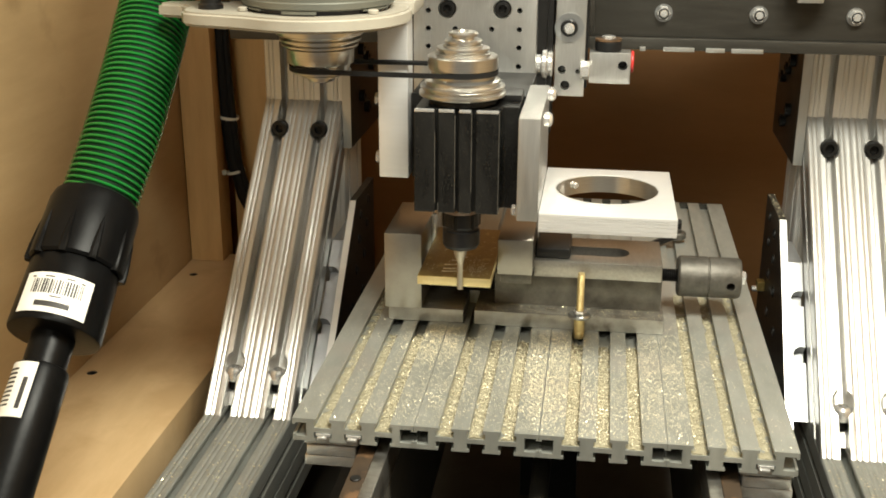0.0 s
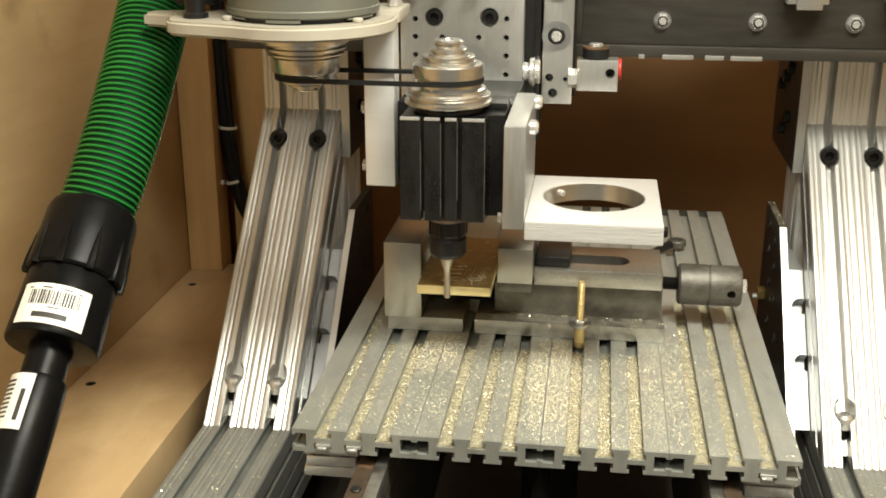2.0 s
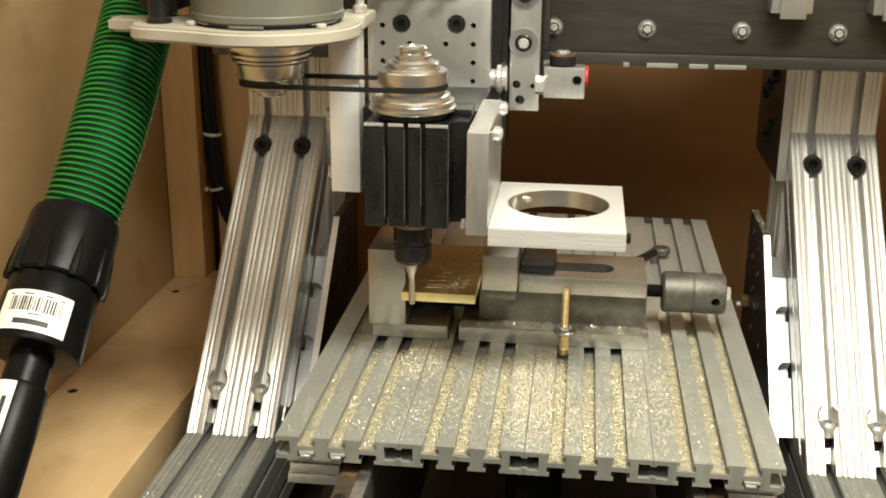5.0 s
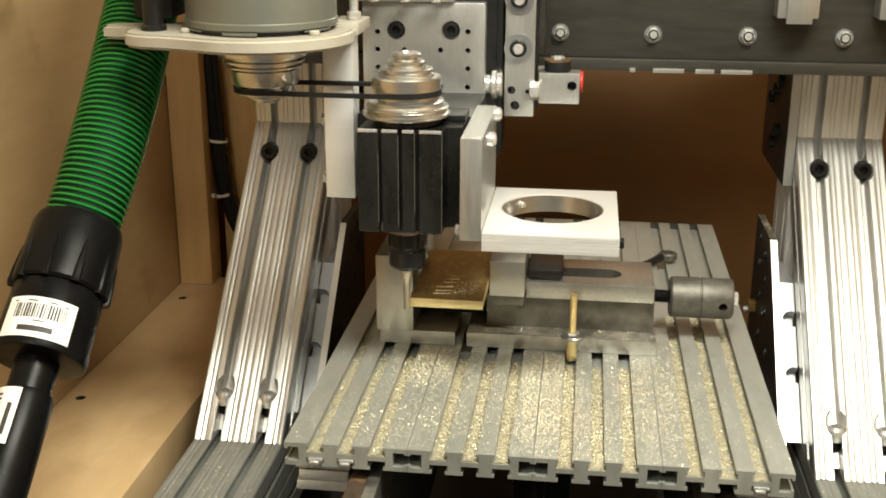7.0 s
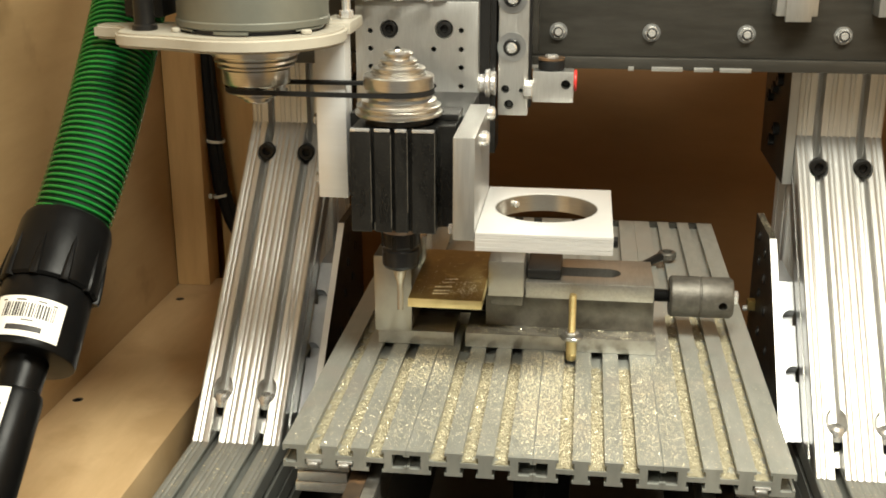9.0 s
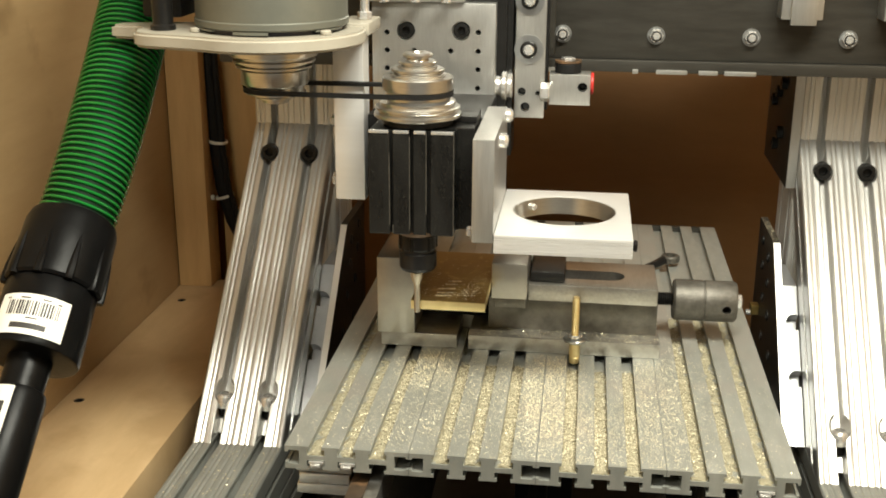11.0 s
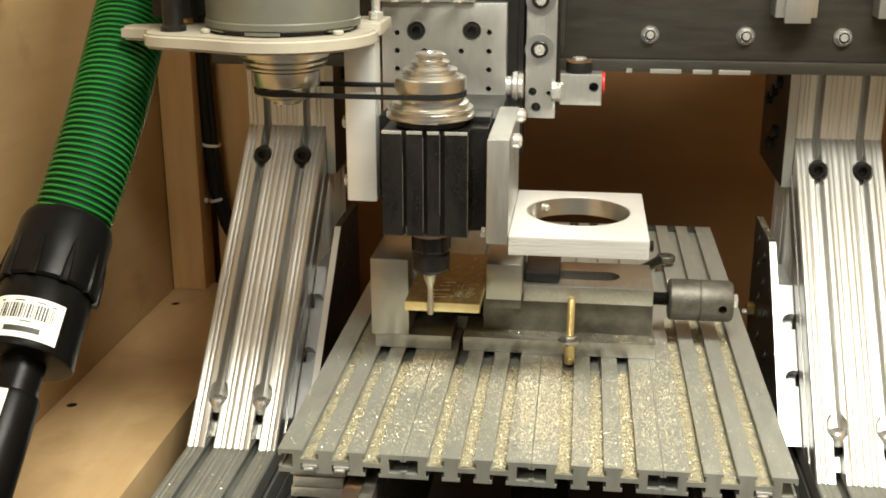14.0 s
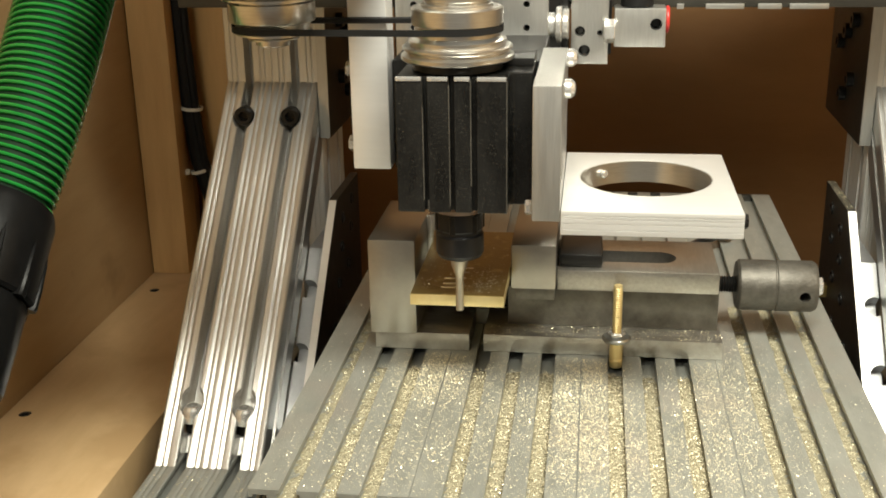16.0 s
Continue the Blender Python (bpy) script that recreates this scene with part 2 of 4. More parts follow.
def carve(ob, cutters):
    """Cut holes into the mesh of ob (in its own space) for good."""
    bm = bmesh.new()
    for c in cutters:
        c(bm)
    bmesh.ops.recalc_face_normals(bm, faces=bm.faces[:])
    bmesh.ops.translate(bm, verts=bm.verts[:], vec=-root_at(ob))
    me = bpy.data.meshes.new("cutter")
    bm.to_mesh(me)
    bm.free()
    tool = bpy.data.objects.new("cutter", me)
    scene.collection.objects.link(tool)
    tool.parent = ob.parent if ob.parent else None
    if not ob.parent:
        tool.location = ob.location
    mod = ob.modifiers.new("cut", "BOOLEAN")
    mod.object, mod.operation, mod.solver = tool, "DIFFERENCE", "EXACT"
    bpy.context.view_layer.update()
    deps = bpy.context.evaluated_depsgraph_get()
    fresh = bpy.data.meshes.new_from_object(ob.evaluated_get(deps))
    ob.modifiers.remove(mod)
    ob.data = fresh
    bpy.data.objects.remove(tool)
    fresh.set_sharp_from_angle(angle=radians(35))
    return ob


def cap_screw(bm, at, r, h, axis="y"):
    """A cap screw's head with a hexagon socket, opening along minus axis."""
    s = r * 0.52
    prof = [(s, 0), (r * 0.86, 0), (r, h * 0.14), (r, h), (0, h)]
    lathe(bm, prof, at, axis, 24)
    lathe(bm, [(s, 0), (s, h * 0.6), (0, h * 0.6)], at, axis, 6)
    return bm


# ---- enclosure ----
def slab(name, x0, x1, y0, y1, z0, z1, mat, label, bevel=0.001):
    bm = bmesh.new()
    box(bm, x0, x1, y0, y1, z0, z1, bevel)
    return solid(name, bm, mat, label, name.split("_")[0], kind="structure")


BASE_Z = -0.147
slab("wall_left", -0.39, -0.372, -0.9, 0.80, -0.35, 1.5, WOOD, "unseen birch plywood side added to close the cabinet for reflections with faint smudges")
slab("wall_back", -0.39, 0.95, 0.962, 0.98, -0.35, 1.5, WOOD_BACK, "dark brown hardboard cabinet back in deep shade")
slab("wall_back_side", -0.39, -0.372, 0.80, 0.962, -0.35, 1.5, WOOD, "plywood return beside the pine post")
# right side and top are added out of view for the metals to reflect
slab("wall_right", 0.93, 0.948, -0.9, 0.962, -0.35, 1.5, WOOD, "unseen birch plywood side added to close the cabinet for reflections")
slab("ceiling", -0.39, 0.948, -0.9, 0.98, 1.5, 1.518, WOOD, "unseen plywood top added to close the cabinet for reflections")
# the bottom's dark colour holds the shade below the machine
slab("floor", -0.39, 0.948, -0.9, 0.98, -0.37, -0.35, SHADE_DEEP, "cabinet bottom coloured dark for the shade below")
slab("room_floor", -3.0, 3.0, -4.0, 1.5, -1.0, -0.98, WOOD_BACK, "dark workshop floor")
shelf_bm = bmesh.new()
box(shelf_bm, -0.372, -0.214, -0.9, 0.80, -0.215, -0.158, 0.0015)
shelf = solid("shelf", shelf_bm, WOOD_FLOOR, "plywood ledge with screw holes and a rounded front edge", "shelf", kind="structure")
carve(shelf, [lambda b: cyl(b, (-0.352, 0.366, -0.205), 0.0065, 0.06, seg=20), lambda b: cyl(b, (-0.347, 0.705, -0.205), 0.0065, 0.06, seg=20)])
# black plugs added so that the ledge holes stay dark
for hx, hy in ((-0.352, 0.366), (-0.347, 0.705)):
    bm = bmesh.new()
    lathe(bm, [(0, 0), (0.0064, 0), (0.0064, 0.0456), (0.0036, 0.0456), (0.003, 0.043), (0, 0.043)], (hx, hy, -0.2045), "z", 20)
    solid("hole_plug", bm, RUBBER, "black plug filling a ledge hole to keep it dark", "screw", "ledge screws", at=(hx, hy, -0.2045))
trim_bm = bmesh.new()
box(trim_bm, -0.226, -0.214, -0.9, 0.80, -0.30, -0.2155, 0.001)
solid("trim_ledge", trim_bm, WOOD_POST, "pale wooden ledge support strip", "trim", kind="structure")
post_bm = bmesh.new()
box(post_bm, -0.371, -0.321, 0.765, 0.81, -0.158, 1.5, 0.002)
solid("corner_post", post_bm, WOOD_POST, "upright pale pine post in the cabinet corner", "post", at=(-0.334, 0.79, -0.158))
panel_bm = bmesh.new()
box(panel_bm, -0.318, -0.165, 0.83, 0.845, -0.35, 1.5, 0.002)
solid("back_panel", panel_bm, WOOD_POST, "pale plywood panel standing behind the cable run", "panel", at=(-0.22, 0.835, -0.35))


# ---- machine base ----
def slotted_side(w, d, slots, groove=0.0016, lines=()):
    """The outline of a slotted bar: w wide, d deep, front at depth 0. slots: centres of the front slots."""
    o, t, c = 0.0092, 0.004, 0.018

    def slot(s):
        return [(s - o / 2 - 0.001, 0), (s - o / 2, 0.001), (s - o / 2, t), (s - 0.009, t), (s - 0.009, t + 0.003), (s - 0.004, c),
                (s + 0.004, c), (s + 0.009, t + 0.003), (s + 0.009, t), (s + o / 2, t), (s + o / 2, 0.001), (s + o / 2 + 0.001, 0)]
    front = [(0.0, 0.0015), (0.0015, 0.0)]
    marks = sorted([(s, 1) for s in slots] + [(x, 0) for x in lines])
    for s, k in marks:
        front += slot(s) if k else [(s - groove, 0), (s, groove * 0.5), (s + groove, 0)]
    front += [(w - 0.0015, 0.0), (w, 0.0015)]
    m = d / 2
    side = [(w, m - o / 2), (w - t, m - o / 2), (w - t, m - 0.008), (w - c, m - 0.004), (w - c, m + 0.004), (w - t, m + 0.008), (w - t, m + o / 2), (w, m + o / 2)]
    back = [(w, d), (0.0, d)]
    left = [(w - x, z) for x, z in reversed(side)]
    return front + side + back + left


FINE = (0.0065, 0.0115, 0.0365, 0.0415, 0.049, 0.0565, 0.0615, 0.0865, 0.0915)
BAR = slotted_side(0.098, 0.049, (0.0245, 0.0735), groove=0.0021, lines=FINE)


def deep_outline(w, d):
    """A bar as deep as it is wide, two slots and fine lines on the front and on both sides."""
    o, t, c, g = 0.0092, 0.004, 0.018, 0.0010
    run = [(0.0015, 0.0)]
    for x, k in sorted([(v, 0) for v in FINE] + [(0.0245, 1), (0.0735, 1)]):
        run += [(x - o / 2, 0), (x - o / 2, t), (x - 0.009, t), (x - 0.004, c), (x + 0.004, c), (x + 0.009, t), (x + o / 2, t), (x + o / 2, 0)] if k else [(x - g, 0), (x, g), (x + g, 0)]
    run.append((w - 0.0015, 0.0))
    right = [(w - b, a) for a, b in run]
    left = [(b, d - a) for a, b in run]
    return run + right + [(w, d), (0.0, d)] + left


POST = deep_outline(0.098, 0.098)
LEGS_X = (-0.1765, 0.4755)
BRACE_Y, FACE_Y, K = 0.2624, 0.552, math.sqrt(0.5)
REACH = (FACE_Y - BRACE_Y) / K

for n, x in enumerate(LEGS_X):
    bm = bmesh.new()
    prism(bm, BAR, lambda p: Vector((x + p[0], -0.62, BASE_Z - p[1])), lambda p: Vector((x + p[0], 0.655, BASE_Z - p[1])))
    rail = thing("base_rail", (x + 0.049, 0.15, BASE_Z - 0.2), "grey slotted aluminium base rail dusted with brass chips", "rail", "base rails")
    part("bar", bm, ALU_DULL, rail)
    bm = bmesh.new()
    prism(bm, BAR, lambda p: Vector((x + p[0], -0.62, BASE_Z - 0.102 + p[1])), lambda p: Vector((x + p[0], 0.655, BASE_Z - 0.102 + p[1])))
    part("lower_bar", bm, ALU_DULL, rail)
    for y0 in (-0.3, 0.58):
        bm = bmesh.new()
        box(bm, x + 0.01, x + 0.088, y0, y0 + 0.06, -0.35, BASE_Z - 0.102)
        part("foot", bm, STEEL_BLACK, rail)

    bm = bmesh.new()
    prism(bm, POST, lambda p: Vector((x + p[0], FACE_Y + p[1], BASE_Z)), lambda p: Vector((x + p[0], FACE_Y + p[1], 0.66)))
    up = thing("upright", (x + 0.049, FACE_Y + 0.025, BASE_Z), "tall slotted aluminium upright of the gantry frame", "upright", "gantry uprights")
    part("bar", bm, ALU, up)

    brace = thing("diagonal_brace", (x + 0.049, BRACE_Y, BASE_Z), "bright slotted aluminium brace leaning on the upright at 45 degrees", "brace", "diagonal braces")
    bm = bmesh.new()

    def low(p):
        s = p[1]
        return Vector((x + p[0], BRACE_Y + (s + p[1]) * K, BASE_Z + 0.0003 + (s - p[1]) * K))

    def high(p):
        s = REACH - p[1]
        return Vector((x + p[0], BRACE_Y + (s + p[1]) * K - 0.0003, BASE_Z + (s - p[1]) * K))
    prism(bm, BAR, low, high)
    bar = part("bar", bm, ALU_BRACE, brace)
    cuts = []
    for sx in (0.0245, 0.0735):
        cuts.append(lambda b, sx=sx: cyl(b, (x + sx, 0.40, 0.1125), 0.0112, 0.128, "y", 28))
        cuts.append(lambda b, sx=sx: cyl(b, (x + sx, 0.3055, BASE_Z + 0.014), 0.0112, 0.2, "z", 28))
    carve(bar, cuts)
    for sx in (0.0245, 0.0735):
        bm = bmesh.new()
        cap_screw(bm, (x + sx, 0.5195, 0.1125), 0.0098, 0.0100, "y")
        part("screw_head", bm, STEEL_BLACK, brace, "black cap screw head sunk in the slot")
        bm = bmesh.new()
        lathe(bm, [(0.0045, 0.0145), (0.0062, 0.0142), (0.0088, 0.0120), (0.0104, 0.0085), (0.0109, 0.004), (0.0109, 0.0005), (0.0102, 0), (0, 0)], (x + sx, 0.3045, BASE_Z + 0.0255), "z", 24)
        lathe(bm, [(0.0045, 0.0145), (0.0045, 0.008), (0, 0.008)], (x + sx, 0.3045, BASE_Z + 0.0255), "z", 6)
        part("screw_head", bm, CHROME, brace, "zinc-plated cap screw head")
        # black cylinder stands in for the shade at the bottom of the bore
        bm = bmesh.new()
        cyl(bm, (x + sx, 0.3045, BASE_Z + 0.0145), 0.0075, 0.0108, "z", 20)
        part("bore_shade", bm, STEEL_BLACK, brace, "black cylinder for the shade in the bore under the screw head")

    # plates on the inner side
    s = 1 if n == 0 else -1
    xi = x + 0.098 if n == 0 else x
    plate = thing("side_plate", (xi + s * 0.012, 0.5, BASE_Z), "dark machined side plate with a pale sawn front edge and bolts", "plate", "side plates")
    a, b = sorted((xi + s * 0.0225, xi + s * 0.0305))
    TOPY, TOPZ, LOW = 0.476, 0.0385, -0.140
    bm = bmesh.new()
    prism(bm, [(TOPY + 0.002, TOPZ), (TOPY + 0.104, TOPZ), (TOPY + 0.104, LOW), (TOPY + 0.002 - (TOPZ - LOW), LOW)], lambda p: Vector((a, *p)), lambda p: Vector((b, *p)))
    part("plate", bm, STEEL_DARK, plate)
    bm = bmesh.new()
    prism(bm, [(TOPY, TOPZ - 0.0004), (TOPY + 0.0018, TOPZ - 0.0004), (TOPY + 0.0018 - (TOPZ - LOW), LOW), (TOPY - (TOPZ - LOW), LOW)], lambda p: Vector((a + 0.0004, *p)), lambda p: Vector((b - 0.0004, *p)))
    part("sawn_edge", bm, ALU_MILLED, plate, "bare sawn edge")
    for yy, zz in ((0.50, 0.013), (0.545, 0.020), (0.49, -0.015), (0.535, -0.008), (0.47, -0.048), (0.515, -0.042), (0.44, -0.085), (0.50, -0.085)):
        bm = bmesh.new()
        lathe(bm, [(0, 0), (0.0062, 0), (0.0062, 0.0012), (0.0045, 0.0012), (0.0045, 0.0004), (0, 0.0004)],
              ((b if s > 0 else a), yy, zz), turn=Matrix.Rotation(radians(90 * s), 4, "Y"), seg=16)
        part("bolt", bm, STEEL_BLACK, plate, "flush black bolt")
    a, b = sorted((xi + s * 0.0004, xi + s * 0.0195))
    GY, GZ = 0.474, -0.012
    bm = bmesh.new()
    prism(bm, [(GY, GZ), (FACE_Y - 0.001, GZ), (FACE_Y - 0.001, -0.1465), (GY - (GZ + 0.1465), -0.1465)], lambda p: Vector((a, *p)), lambda p: Vector((b, *p)))
    block = part("gusset", bm, ALU_BLUE, plate, "grey corner gusset with large dark holes")
    carve(block, [lambda q, k=k: lathe(q, [(0, -0.03), (0.0098, -0.03), (0.0098, 0.02), (0, 0.02)], (xi + s * 0.0045, GY - k - 0.010, GZ - k + 0.010), turn=Matrix.Rotation(radians(45), 4, "X"), seg=24) for k in (0.032, 0.080)])
    bm = bmesh.new()
    a, b = sorted((xi + s * 0.0005, xi + s * 0.0115))
    box(bm, a, b, 0.545, 0.72, 0.085, 0.44, 0.001)
    top = thing("gantry_plate", ((a + b) / 2, 0.6, 0.085), "dark gantry end plate with bare front edge and black bolts", "plate", "gantry plates")
    part("plate", bm, STEEL_DARK, top)
    bm = bmesh.new()
    box(bm, a + 0.0003, b - 0.0003, 0.5425, 0.545, 0.0855, 0.44)
    part("sawn_edge", bm, ALU_PLATE, top, "bare sawn edge")
    for yy, zz in ((0.60, 0.20), (0.63, 0.185), (0.60, 0.14), (0.63, 0.12), (0.66, 0.17)):
        bm = bmesh.new()
        lathe(bm, [(0, 0), (0.008, 0), (0.008, 0.007), (0.004, 0.007), (0.004, 0.003), (0, 0.003)],
              ((b if s > 0 else a), yy, zz), turn=Matrix.Rotation(radians(90 * s), 4, "Y"), seg=16)
        part("bolt", bm, STEEL_BLACK, top)

# cross members and linear rails under the table
for y in (0.02, 0.62):
    bm = bmesh.new()
    CROSS = slotted_side(0.05, 0.05, (0.025,))
    prism(bm, CROSS, lambda p: Vector((LEGS_X[0] + 0.0985, y + p[0], -0.222 - p[1])), lambda p: Vector((LEGS_X[1] - 0.0005, y + p[0], -0.222 - p[1])))
    solid("cross_member", bm, ALU_DULL, "grey slotted aluminium cross member of the machine bed", "bar", "cross members", at=(0.2, y, -0.272))
for x, s in ((0.0665, 1), (0.3435, -1)):
    rl = thing("linear_rail", (x, 0.2, -0.222), "bright steel linear rail beside a rusty brown mounting strip", "rail", "linear rails")
    bm = bmesh.new()
    a, b = sorted((x + s * 0.0003, x + s * 0.0110))
    box(bm, a, b, -0.34, 0.655, -0.0600, -0.0300, 0.001)
    part("rail", bm, STEEL_VISE, rl, "scuffed bright steel rail")
    bm = bmesh.new()
    a, b = sorted((x - s * 0.0142, x))
    box(bm, a, b, -0.34, 0.655, -0.0600, -0.0310, 0.001)
    part("strip", bm, RUST, rl, "rusty brown steel strip")
    # support wall takes the same dark shade colour
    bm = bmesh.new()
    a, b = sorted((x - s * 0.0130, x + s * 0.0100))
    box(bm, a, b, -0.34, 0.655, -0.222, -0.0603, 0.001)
    part("support", bm, SHADE_DEEP, rl, "support wall coloured dark for the shade under the table")
    for y in (-0.30, -0.19, -0.08, -0.035):
        bm = bmesh.new()
        cyl(bm, (x - s * 0.0070, y, -0.0311), 0.0045, 0.0016, "z", 16, 0.0005)
        part("screw_head", bm, STEEL_BLACK, rl)
    for y in (0.06, 0.30, 0.55):
        bm = bmesh.new()
        box(bm, x - 0.010, x + 0.010, y, y + 0.06, -0.0298, -0.0206, 0.001)
        part("carriage_pad", bm, STEEL_DARK, rl)
for x0, x1 in ((0.006, 0.0515), (0.3585, 0.400)):
    bm = bmesh.new()
    box(bm, x0, x1, 0.012, 0.62, -0.029, -0.0205, 0.0008)
    box(bm, x0 + 0.002, x1 - 0.002, 0.012, 0.62, -0.0395, -0.0305, 0.0008)
    box(bm, x0, x1, 0.012, 0.62, -0.049, -0.040, 0.0008)
    solid("table_bar", bm, CHROME, "small bright slotted bar bolted under the table", "bar", "table bars", at=((x0 + x1) / 2, 0.3, -0.049))
bm = bmesh.new()
cyl(bm, (0.2, -0.25, -0.075), 0.008, 0.9, "y", 20)
bs = thing("ball_screw", (0.2, 0.2, -0.222), "dark steel drive screw under the table", "screw")
part("screw", bm, STEEL_DARK, bs)
bm = bmesh.new()
box(bm, 0.17, 0.23, 0.27, 0.33, -0.222, -0.0215, 0.002)
part("nut_block", bm, STEEL_BLACK, bs)
# dark sheet added where there is only shade below the table
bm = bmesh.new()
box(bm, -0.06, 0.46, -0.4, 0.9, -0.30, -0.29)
solid("bed_shade_plate", bm, SHADE_DEEP, "added dark plate for the shade under the table", "plate", at=(0.2, 0.2, -0.30))


# ---- slotted table ----
def table_outline():
    top = [(0, 0)]
    for c in (25, 50, 75):
        top += [(c - 5.4, 0), (c - 5.4, -2.6), (c - 7.2, -2.6), (c - 7.2, -8), (c + 7.2, -8), (c + 7.2, -2.6), (c + 5.4, -2.6), (c + 5.4, 0)]
    top += [(99.7, 0), (99.7, -5.5), (97.6, -5.5), (97.6, -3.8), (88.5, -3.8), (88.5, -16), (97.6, -16), (97.6, -14.4), (99.7, -14.4), (99.7, -20)]
    for c in (75, 50, 25):
        top += [(c + 5.4, -20), (c + 5.4, -17.4), (c + 7.2, -17.4), (c + 7.2, -12), (c - 7.2, -12), (c - 7.2, -17.4), (c - 5.4, -17.4), (c - 5.4, -20)]
    top += [(0, -20), (0, -14.4), (2.4, -14.4), (2.4, -16), (11.5, -16), (11.5, -3.8), (2.4, -3.8), (2.4, -5.5), (0, -5.5)]
    return [(a / 1000, b / 1000) for a, b in top]


TABLE = table_outline()
table = thing("slotted_table", (0.2, 0.33, -0.0205), "grey aluminium T-slot machine table littered with brass chips", "table")
for i in range(4):
    bm = bmesh.new()
    x = i * 0.1
    prism(bm, TABLE, lambda p: Vector((x + p[0] + 0.00015, 0.0, p[1])), lambda p: Vector((x + p[0] + 0.00015, 0.655, p[1])))
    part("plank", bm, ALU_DULL, table)
# closes the far end, out of sight, so the plank hollows stay dark
bm = bmesh.new()
box(bm, 0.0, 0.4, 0.6552, 0.661, -0.0205, -0.001, 0.0005)
part("end_light_stop", bm, STEEL_DARK, table, "added strip that keeps light out of the plank hollows")
for x in (0.0255, 0.0505, 0.3755):
    bm = bmesh.new()
    box(bm, x - 0.0060, x + 0.0062, -0.0012, 0.03, -0.0150, -0.0125, 0.0004)
    box(bm, x - 0.0048, x + 0.0030, -0.0024, 0.03, -0.0172, -0.0151, 0.0004)
    part("slot_nut", bm, CHROME, table, "zinc T-nut in the lower slot")


# ---- gantry beam ----
beam = thing("gantry_beam", (0.2, 0.5, 0.231), "dark steel gantry beam with a row of nuts", "beam")
bm = bmesh.new()
# top edge, above the view, is set to keep light off the back wall
box(bm, -0.185, 0.72, 0.46, 0.545, 0.2445, 0.47, 0.0015)
part("beam_body", bm, STEEL_DARK, beam)
bm = bmesh.new()
box(bm, -0.185, 0.72, 0.452, 0.545, 0.2315, 0.2443, 0.001)
part("lower_flange", bm, STEEL_DARK, beam, "scuffed lower flange")
for x0, x1 in ((0.275, 0.281), (0.30, 0.333), (0.345, 0.365), (0.372, 0.405), (0.10, 0.2)):
    bm = bmesh.new()
    box(bm, x0, x1, 0.4495, 0.4517, 0.2305, 0.2350, 0.0004)
    part("rail_clip", bm, ALU_PLATE, beam)
for i in range(-4, 4):
    x = 0.2983 + i * 0.0997
    bm = bmesh.new()
    lathe(bm, [(0, 0), (0.0095, 0), (0.0095, -0.0015), (0, -0.0015)], (x, 0.4598, 0.2705), "y", 28)
    w = part("washer", bm, WASHER_BLUE, beam)
    bm = bmesh.new()
    lathe(bm, [(0.0078, 0), (0.0078, -0.0045), (0.007, -0.006), (0.0045, -0.006), (0.0045, -0.0025), (0, -0.0025)], (x, 0.4582, 0.2705), "y", 6)
    part("nut", bm, CHROME, beam)
    bm = bmesh.new()
    lathe(bm, [(0.0042, 0), (0.0042, -0.007), (0.0033, -0.008), (0, -0.008)], (x, 0.4582, 0.2705), "y", 20)
    part("stud", bm, CHROME, beam)
    bm = bmesh.new()
    lathe(bm, [(0.0041, -0.0052), (0.0041, -0.0066), (0.0056, -0.0066), (0.0056, -0.0052)], (x, 0.4582, 0.2705), "y", 24)
    part("dark_ring", bm, STEEL_BLACK, beam, "dark ring between the nut and the stud")
for x in (0.443, 0.545):
    bm = bmesh.new()
    box(bm, x - 0.021, x + 0.021, 0.430, 0.4598, 0.293, 0.36, 0.0015)
    box(bm, x - 0.012, x + 0.014, 0.424, 0.4301, 0.288, 0.35, 0.001)
    bb = part("bearing_block", bm, ALU_PLATE, beam, "bright bearing block on the beam")

switch = thing("limit_switch", (0.4400, 0.535, -0.070), "small tan limit switch fixed to the side plate", "switch")
bm = bmesh.new()
box(bm, 0.4355, 0.4448, 0.528, 0.541, -0.0700, -0.0580, 0.001)
part("case", bm, BRASS_TOP, switch, "tan switch case")
bm = bmesh.new()
cyl(bm, (0.4300, 0.534, -0.0690), 0.0035, 0.0148, "x", 14, 0.0008)
part("roller", bm, CHROME, switch, "bright roller lever")


# ---- moving spindle carriage ----
AXX, AXY = 0.1180, 0.155
car = thing("spindle_carriage", (AXX, AXY, 0.060), "milling carriage with black spindle, stepped pulleys and nylon motor mount", "mill")

# back plate
bm = bmesh.new()
box(bm, 0.049, 0.1703, 0.316, 0.332, 0.205, 0.3155, 0.0008)
zp = part("back_plate", bm, ALU_PLATE, car, "brushed aluminium plate with tapped holes")
holes = [(0.0638, 0.2865), (0.1535, 0.288), (0.0638, 0.2692), (0.1535, 0.2697), (0.0638, 0.2515), (0.1535, 0.2519), (0.1535, 0.2335), (0.0638, 0.2335), (0.0905, 0.2692), (0.1265, 0.2695), (0.1265, 0.2335)]
big = [(0.0825, 0.2883), (0.1367, 0.289)]
carve(zp, [lambda q, h=h: cyl(q, (h[0], 0.308, h[1]), 0.0026, 0.04, "y", 16) for h in holes] + [lambda q, h=h: cyl(q, (h[0], 0.31, h[1]), 0.0092, 0.015, "y", 24) for h in big])
for h in big:
    bm = bmesh.new()
    cap_screw(bm, (h[0], 0.3172, h[1]), 0.0078, 0.007, "y")
    part("screw_head", bm, STEEL_BLACK, zp)
bm = bmesh.new()
